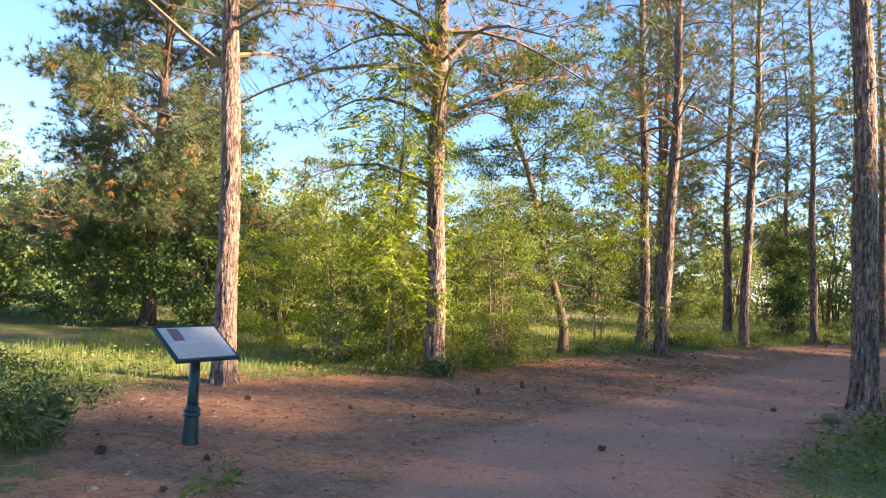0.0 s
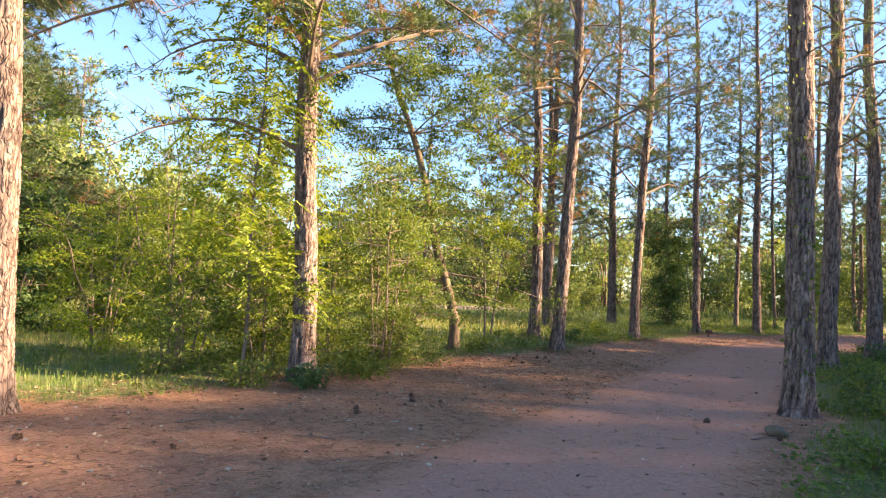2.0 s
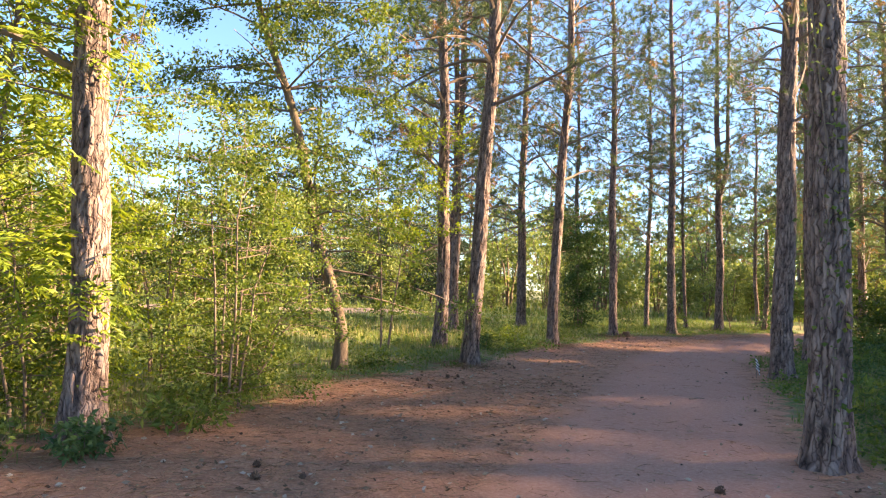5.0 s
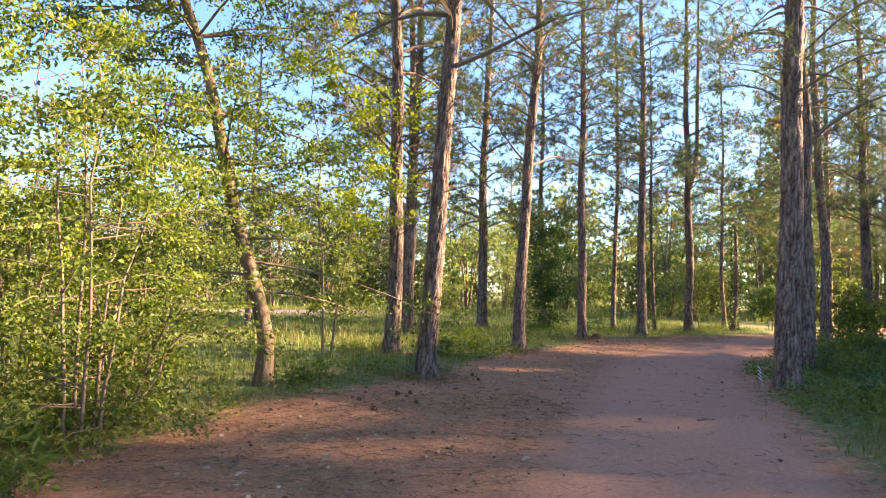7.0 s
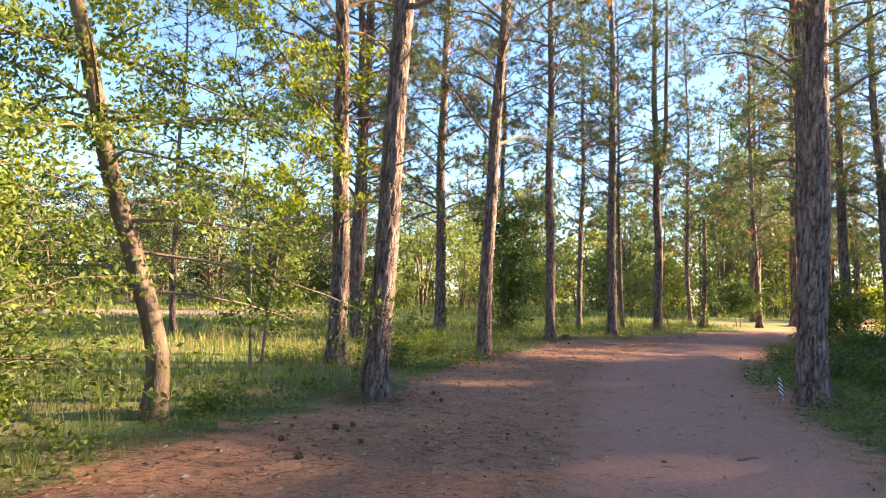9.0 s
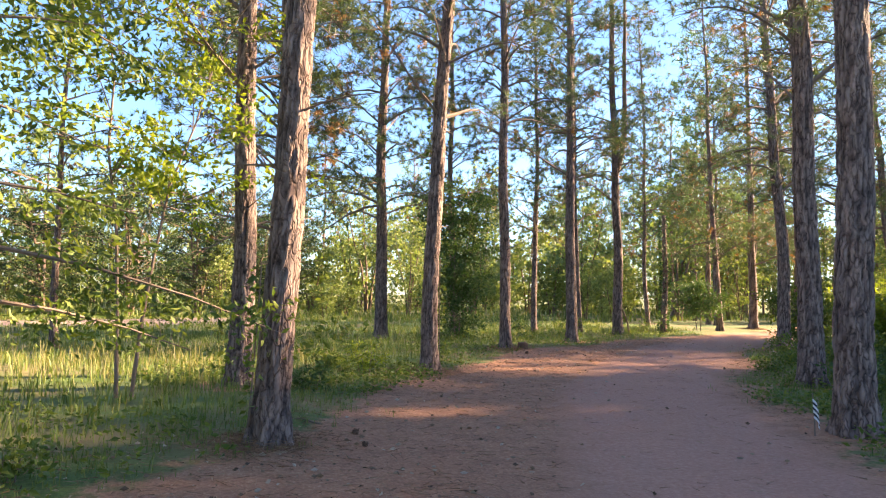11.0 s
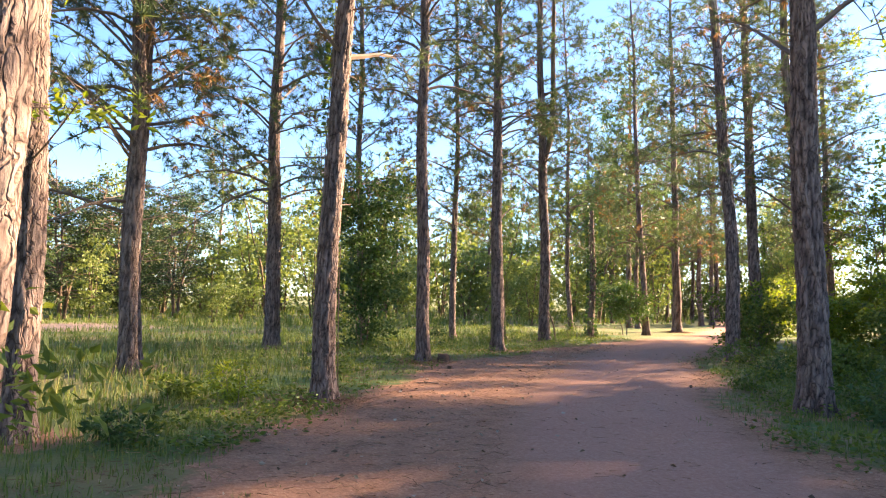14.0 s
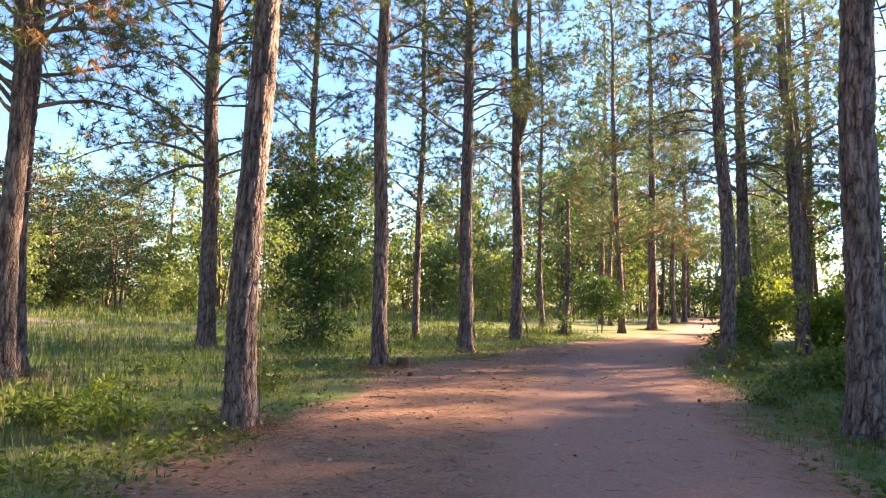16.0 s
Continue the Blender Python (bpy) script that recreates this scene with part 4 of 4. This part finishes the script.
bm_part("picture", slab(0.11, 0.17, 0.003, 0.001), PRINT, panel, tilt @ pose(-0.165, 0.11, 0.0225), "faded brown picture")
for k in range(7):
    bm_part("text_line", slab(0.48 - 0.04 * (k % 3), 0.008, 0.002, 0.0005), INK, panel, tilt @ pose(-0.01, -0.03 - k * 0.025, 0.0215))


# ---------------------------------------------------------------- grass and litter
rng = np.random.default_rng(21)


def sprinkle(n, x0, x1, y0, y1):
    return np.column_stack([rng.uniform(x0, x1, n), rng.uniform(y0, y1, n)])


def keep_clear(p, gap=0.22):
    return np.min([np.linalg.norm(p - np.array(t), axis=1) for t in PINES], axis=0) > gap


def tufts(p, per, tall, width, material, name, label):
    """Grass tufts: bent blades of two pieces each."""
    n = len(p) * per
    base = np.repeat(p, per, 0) + rng.normal(size=(n, 2)) * 0.05
    h = np.repeat(tall, per) * rng.uniform(0.45, 1.15, n)
    a = rng.uniform(0, 6.28, n)
    out = np.column_stack([np.cos(a), np.sin(a)]) * (h * rng.uniform(0.1, 0.55, n))[:, None]
    side = np.column_stack([-np.sin(a), np.cos(a)]) * width / 2
    z = height(base) - 0.01
    b = np.column_stack([base, z])
    m = np.column_stack([base + out * 0.35, z + h * 0.6])
    t = np.column_stack([base + out, z + h * rng.uniform(0.75, 1.0, n)])
    s3 = np.column_stack([side, np.zeros(n)])
    v = np.stack([b - s3, b + s3, m + s3 * 0.75, m - s3 * 0.75, t], 1).reshape(-1, 3)
    k = np.arange(n)[:, None] * 5
    g_ = Shape()
    g_.add(v, k + np.array([[0, 1, 2, 3]]))
    g_.f.append(k + np.array([[3, 2, 4]]))
    return tagged(new(name, g_.mesh(name, material)), label, "grass", kind="stuff")


# near grass on both sides of the trail
p = np.concatenate([sprinkle(26000, -8, 24, 2, 34), sprinkle(7000, -8, 8, 2, 18), sprinkle(9000, 4, 18, 6, 22)])
e = edge(p)
dense = np.clip(-e * 1.3 + 0.15, 0.0, 1.0) * (0.55 + 0.45 * soft_noise(p, 1.1, 31) + 0.25)
p = p[(rng.random(len(p)) < dense) & keep_clear(p) & (line_distance(p, DIRT) > 1.1)]
tufts(p, 4, 0.10 + 0.16 * np.clip(-edge(p) / 3, 0, 1) * rng.uniform(0.5, 1.2, len(p)), 0.009, GRASS, "grass", "low green grass growing beside the straw trail")
# short grass right at the edges
p = sprinkle(34000, -8, 24, 2, 32)
e = edge(p)
p = p[(e < 0.1) & (e > -1.6) & (rng.random(len(p)) < 0.8) & keep_clear(p)]
tufts(p, 4, 0.06 + 0.09 * rng.random(len(p)), 0.009, GRASS, "edge_grass", "short mixed grass fringing the straw trail")
# thin grass that creeps over the straw
p = sprinkle(9000, -5, 22, 2, 30)
e = edge(p)
p = p[(e > -0.3) & (e < 0.9) & (rng.random(len(p)) < 0.5 - 0.5 * e) & (soft_noise(p, 1.4, 33) > 0.0) & keep_clear(p)]
tufts(p, 4, 0.07 + 0.06 * rng.random(len(p)), 0.007, GRASS, "sparse_grass", "sparse grass creeping over the pine straw")
# tall meadow grass
p = sprinkle(30000, -16, 26, 17, 48)
e = edge(p)
p = p[(e < -1.6) & (rng.random(len(p)) < 0.75 + 0.3 * soft_noise(p, 0.5, 35)) & (line_distance(p, DIRT) > 1.9 + 0.8 * soft_noise(p, 1.5, 51))]
tufts(p, 3, 0.13 + 0.14 * rng.random(len(p)), 0.018, GRASS, "meadow_grass", "tall green meadow grass in the clearing")
p = sprinkle(2600, -14, 12, 19, 30)
p = p[(edge(p) < -2.0) & (soft_noise(p, 0.6, 37) > 0.25)]
tufts(p, 4, 0.3 + 0.25 * rng.random(len(p)), 0.012, GRASS_DRY, "dry_grass", "pale dry grass stalks in the clearing")
p = sprinkle(6500, -40, 60, 40, 84)
p = p[(edge(p) < -1.5) & (line_distance(p, DIRT) > 3.0)]
tufts(p, 4, 0.35 + 0.2 * rng.random(len(p)), 0.05, GRASS, "far_grass", "distant green meadow grass")

# low broad-leaved weeds along the edges
p = np.concatenate([sprinkle(9000, -8, 24, 2, 32), sprinkle(5200, 4, 20, 5, 22)])
e = edge(p)
p = p[(e < 0.2) & (e > -4.5) & (soft_noise(p, 1.0, 39) > -0.05) & keep_clear(p, 0.3)]
n = len(p) * 9
w_at = np.column_stack([np.repeat(p, 9, 0) + rng.normal(size=(n, 2)) * 0.08, np.zeros(n)])
w_at[:, 2] = height(w_at[:, :2]) + rng.uniform(0.01, 0.2, n) * np.repeat(rng.uniform(0.3, 1.3, len(p)), 9)
w_ = Shape()
w_.leaves(w_at, rng.normal(size=(n, 3)) * [1, 1, 0.35] + [0, 0, 0.15], 0.07, 0.035, rng)
tagged(new("low_weeds", w_.mesh("low_weeds", LEAF_MID)), "low broad-leaved weeds along the trail edge", "weeds", kind="stuff")

# fallen needles and leaves
p = np.concatenate([sprinkle(90000, -6, 20, 1, 28), sprinkle(34000, -4, 6, 2, 15)])
e = edge(p)
rd = line_distance(p, RIGHT)
p = p[(e > -1.0) & (rng.random(len(p)) < np.where((rd > 0.5) & (rd < 2.9), 0.12, 0.85))]
n = len(p)
a = rng.uniform(0, 6.28, n)
w_ = Shape()
w_.blades(np.column_stack([p, height(p) + rng.uniform(0.004, 0.02, n)]), np.column_stack([np.cos(a), np.sin(a), rng.normal(size=n) * 0.08]), rng.uniform(0.09, 0.2, n), 0.006, rng)
tagged(new("pine_straw", w_.mesh("pine_straw", LITTER)), "fallen reddish brown pine needles on the trail", "pine straw", kind="stuff")
p = np.concatenate([sprinkle(15000, -6, 22, 1, 30), sprinkle(5000, -5, 6, 5, 17)])
e = edge(p)
rd = line_distance(p, RIGHT)
p = p[(e > -1.2) & (rng.random(len(p)) < np.where((rd > 0.4) & (rd < 2.9), 0.1, 0.6))]
n = len(p)
w_ = Shape()
w_.leaves(np.column_stack([p, height(p) + 0.012]), np.column_stack([rng.normal(size=(n, 2)), rng.normal(size=n) * 0.12]), 0.055, 0.03, rng)
tagged(new("fallen_leaves", w_.mesh("fallen_leaves", LEAF_FALLEN)), "scattered dry fallen leaves on the straw", "leaves", kind="stuff")


# ---------------------------------------------------------------- small things on the ground
CONE = plain_material("cone_scales", (0.12, 0.07, 0.045), 0.8, 0, 0.5, 40)
STONE = plain_material("mossy_stone", (0.17, 0.13, 0.085), 0.9, 0, 0.7, 14)


def pine_cone(at, seed, m=None):
    r = np.random.default_rng(seed)
    c = thing("pine_cone", (*at, height(np.array([at]))[0] + 0.03), "dark brown open pine cone lying on straw", "pine cone", "pine cones on the straw")
    b = Shape()
    b.lathe([(0.001, -0.045), (0.02, -0.035), (0.027, -0.01), (0.022, 0.025), (0.001, 0.05)], 8)
    part("core", b, CONE, c, smooth=True)
    sc = Shape()
    k = np.arange(46)
    z = -0.04 + 0.085 * k / 46
    a = k * 2.4
    rad = 0.022 * np.sin(np.clip((z + 0.055) / 0.11, 0, 1) * 3.14)
    o = np.stack([np.cos(a), np.sin(a), np.full(46, 0.35)], 1)
    sc.leaves(np.stack([rad * np.cos(a), rad * np.sin(a), z], 1), o, 0.03, 0.022, r)
    part("husk", sc, CONE, c)
    c.matrix_basis = pose(*at, height(np.array([at]))[0] + 0.035, 90, r.uniform(0, 360), r.uniform(0, 360))
    return c


first = pine_cone((-2.42, 4.21), 1)
for k, at in enumerate([(-1.46, 3.42), (-1.55, 4.29), (0.53, 8.53), (1.19, 9.44), (-0.95, 6.94), (5.02, 7.83), (1.86, 5.6), (-2.32, 7.12), (1.54, 9.44), (0.52, 8.8), (1.19, 9.78), (4.67, 8.75), (4.12, 14.3), (4.22, 14.98), (4.02, 14.88), (3.5, 13.87), (5.64, 16.22), (3.44, 14.52), (5.71, 16.69), (12.26, 23.98), (14.4, 20.15)]):
    copy_thing(first, pose(*at, height(np.array([at]))[0] + 0.022, 80 + 13 * (k % 3), 40 * k, 71 * k) @ Matrix.Scale(0.6 + 0.09 * (k % 4), 4))

bm = bmesh.new()
bmesh.ops.create_icosphere(bm, subdivisions=3, radius=0.12)
for v in bm.verts:
    v.co *= 1 + 0.35 * noise.noise(v.co * 9)
    v.co.z *= 0.6
for f in bm.faces:
    f.smooth = True
me = bpy.data.meshes.new("stone")
bm.to_mesh(me)
bm.free()
me.materials.append(STONE)
ob = tagged(new("stone", me), "mossy brown stone beside the thick pine", "stone")
ob.matrix_basis = pose(5.15, 8.1, 0.03, 0, 0, 40)


def stick(at, length, turn, seed):
    r = np.random.default_rng(seed)
    w = Shape()
    t = np.linspace(-0.5, 0.5, 7)
    w.tube(np.column_stack([t * length, 0.05 * length * np.sin(t * 5 + seed), 0.008 * np.cos(t * 7)]), np.linspace(0.012, 0.005, 7), 6)
    ob = new("fallen_stick", w.mesh("fallen_stick", TWIG, True))
    ob.matrix_basis = pose(*at, height(np.array([at]))[0] + 0.014, 0, 0, turn)
    return tagged(ob, "dry grey fallen stick lying on straw", "stick", "fallen sticks")


for k, (x, y, ln, tn) in enumerate([(-1.0, 8.0, 0.5, 20), (0.2, 7.4, 0.4, 160), (3.3, 13.4, 0.5, 40), (5.4, 17.4, 0.45, 120), (7.3, 12.9, 0.28, 10), (7.5, 21.0, 0.5, 35), (2.0, 11.9, 0.6, 75), (4.9, 7.9, 0.35, 5), (10.7, 22.3, 0.4, 150)]):
    stick((x, y), ln, tn, k)

# little striped flag on a stick at the foot of a pine
flag_at = (10.02, 15.07)
FLAG_WHITE = plain_material("white_cloth", (0.62, 0.61, 0.6), 0.8, 0, 0.15, 60)
FLAG_DARK = plain_material("dark_cloth", (0.03, 0.03, 0.035), 0.8, 0, 0.15, 60)
flag = thing("small_flag", (*flag_at, 0), "small black and white striped flag on a stick", "flag")
w = Shape()
w.tube([(0, 0, -0.05), (0, 0, 0.2), (-0.03, 0.0, 0.42)], [0.006, 0.006, 0.005], 8)
part("stick", w, TWIG, flag, smooth=True)
for k in range(7):
    w = Shape()
    u = np.linspace(0, 0.2, 7)
    lo, hi = 0.17 + k * 0.028, 0.17 + (k + 1) * 0.028
    rows_ = [np.column_stack([-0.012 - 0.02 * (zz_ - 0.2) / 0.2 + u * 0.42, -0.02 * np.sin(u * 26) - 0.1 * u + off, zz_ - 0.6 * u]) for zz_ in (lo, hi) for off in (0, 0.002)]
    v = np.concatenate(rows_)
    f = []
    for i in range(6):
        f += [[i, i + 1, i + 15, i + 14], [i + 7, i + 21, i + 22, i + 8], [i, i + 7, i + 8, i + 1], [i + 14, i + 15, i + 22, i + 21]]
    w.add(v, f)
    part("stripe", w, FLAG_DARK if k % 2 else FLAG_WHITE, flag, "black cloth stripe" if k % 2 else "white cloth stripe")


# ---------------------------------------------------------------- edge plants, vines, stump and straw heaps
EDGE = "weeds along the trail edge"
for k, (x, y, h) in enumerate([(7.0, 8.6, 0.6), (6.5, 7.5, 0.45), (7.4, 7.9, 0.6), (7.9, 8.9, 0.6), (6.9, 6.8, 0.5), (8.3, 10.4, 0.6), (7.3, 9.3, 0.5), (7.7, 9.9, 0.5), (8.8, 11.5, 0.45), (9.9, 12.9, 0.4), (11.4, 14.2, 0.5), (12.8, 15.8, 0.5), (5.3, 6.7, 0.4), (5.9, 6.2, 0.5), (6.4, 5.6, 0.55), (8.6, 7.6, 0.7), (13.3, 16.7, 0.45), (14.3, 17.1, 0.5), (14.8, 19.3, 0.4), (15.6, 17.6, 0.55), (11.0, 12.6, 0.5), (15.0, 18.2, 0.6), (16.6, 20.2, 0.5), (18.6, 21.9, 0.6), (-0.9, 10.0, 0.35), (-0.2, 10.2, 0.3), (0.5, 11.2, 0.35), (2.9, 15.9, 0.3), (6.0, 19.6, 0.32), (6.9, 22.1, 0.3), (9.6, 23.2, 0.4), (14.5, 28.3, 0.7), (17.6, 29.4, 0.7), (21.6, 30.4, 0.8)]):
    leafy("weed", (x, y), h, h * 0.75, 300 + k, "leafy green weed at the edge of the trail", "plant", stems=5, leaves=520, clumps=26, leaf=(0.06 + 0.02 * (k % 3), 0.035), material=(LEAF_MID, LEAF_DARK, LEAF_MID)[k % 3], girth=0.005, clump=0.12, group=EDGE)
leafy("bush", (-3.15, 4.0), 0.62, 0.5, 331, "dark feathery plant at the straw edge", "plant", stems=6, leaves=900, clumps=30, leaf=(0.1, 0.03), material=LEAF_DARK, girth=0.006, clump=0.13)
leafy("sprout", (-1.11, 3.45), 0.16, 0.16, 330, "tiny bright green sprout growing through the straw", "plant", stems=4, leaves=90, clumps=14, leaf=(0.07, 0.03), material=LEAF_MID, girth=0.003, clump=0.05)


def climbing_vine(at, lean, radius, low, high, count, seed, label):
    r = np.random.default_rng(seed)
    root = thing("climbing_vine", (*at, 0), label, "vine")
    stem_, lv = Shape(), Shape()
    z = np.linspace(0, high, 30)
    a = 1.0 + 0.5 * np.sin(z * 0.9) + seed
    rad = radius * (1 - 0.035 * z) + 0.02 + 0.2 * radius * np.exp(-z / 0.22)
    stem_.tube(np.column_stack([lean[0] * z + rad * np.cos(a), lean[1] * z + rad * np.sin(a), z]), np.full(30, 0.007), 5)
    part("stem", stem_, TWIG, root)
    zz_ = r.uniform(low, high, count)
    aa_ = np.interp(zz_, z, a) + r.normal(size=count) * 0.5
    rr_ = np.interp(zz_, z, rad) + 0.03
    o_ = np.column_stack([np.cos(aa_), np.sin(aa_), r.normal(size=count) * 0.3 - 0.3])
    lv.leaves(np.column_stack([lean[0] * zz_ + rr_ * np.cos(aa_), lean[1] * zz_ + rr_ * np.sin(aa_), zz_]), o_, 0.07, 0.05, r)
    part("foliage", lv, LEAF_MID, root)
    return root


climbing_vine((6.12, 9.25), (-0.022, 0.012), 0.18, 0.3, 5.2, 230, 3, "thin vine with small leaves climbing a pine")
climbing_vine((-0.36, 10.75), (-0.008, 0.0), 0.17, 0.3, 6.2, 420, 7, "vine with yellow green leaves climbing the limbed pine")
climbing_vine((8.5, 21.2), (0.02, -0.006), 0.14, 3.4, 6.2, 160, 8, "vine leaves high on the sunlit pine")
climbing_vine((4.87, 16.57), (0.016, -0.004), 0.16, 0.2, 1.6, 70, 2, "small vine leaves on a pine trunk")
climbing_vine((8.5, 21.2), (0.012, -0.004), 0.15, 0.4, 2.0, 70, 5, "small vine leaves on a sunlit pine")
climbing_vine((23.7, 24.7), (-0.019, 0.034), 0.18, 0.1, 4.0, 420, 4, "dense ivy climbing a pine among shrubs")
climbing_vine((29.7, 26.0), (-0.024, 0.051), 0.17, 0.1, 5.5, 420, 6, "dense ivy climbing a leaning pine")

# cut stump beside a pine
stump = thing("stump", (12.75, 24.95, 0), "low weathered brown stump beside a pine", "stump")
w = Shape()
w.lathe([(0.0, -0.05), (0.17, -0.05), (0.15, 0.03), (0.13, 0.1), (0.125, 0.17), (0.1, 0.185), (0.0, 0.18)], 18)
me = w.mesh("stump_wood", CONE, True)
for v in me.vertices:
    v.co *= 1 + 0.12 * noise.noise(v.co * 11)
part("stump_wood", me, None, stump)

# leaning dead branch among the far grass
w = Shape()
t = np.linspace(0, 1, 8)
w.tube(np.column_stack([t * 0.9, t * 0.2 + 0.05 * np.sin(t * 5), -0.03 + t * 1.5 - 0.3 * t ** 2]), np.linspace(0.035, 0.015, 8), 7)
ob = tagged(new("dead_branch", w.mesh("dead_branch", TWIG, True)), "pale leaning dead branch standing in the grass", "branch")
ob.matrix_basis = pose(21.0, 30.6, 0, 0, 0, 200)

# straw heaped round the sunlit pines
for at in [(8.5, 21.2), (12.35, 25.1), (30.8, 33.2), (4.87, 16.57)]:
    n = 1500
    a, d = rng.uniform(0, 6.28, n), np.abs(rng.normal(size=n)) * 0.3 + 0.14
    xy = np.column_stack([at[0] + d * np.cos(a), at[1] + d * np.sin(a)])
    b = rng.uniform(0, 6.28, n)
    w = Shape()
    w.blades(np.column_stack([xy, height(xy) + rng.uniform(0.0, 0.1, n) * np.exp(-d / 0.35)]), np.column_stack([np.cos(b), np.sin(b), rng.normal(size=n) * 0.2]), rng.uniform(0.12, 0.22, n), 0.006, rng)
    tagged(new("straw_heap", w.mesh("straw_heap", LITTER)), "loose heap of brown needles round a pine foot", "pine straw", kind="stuff")
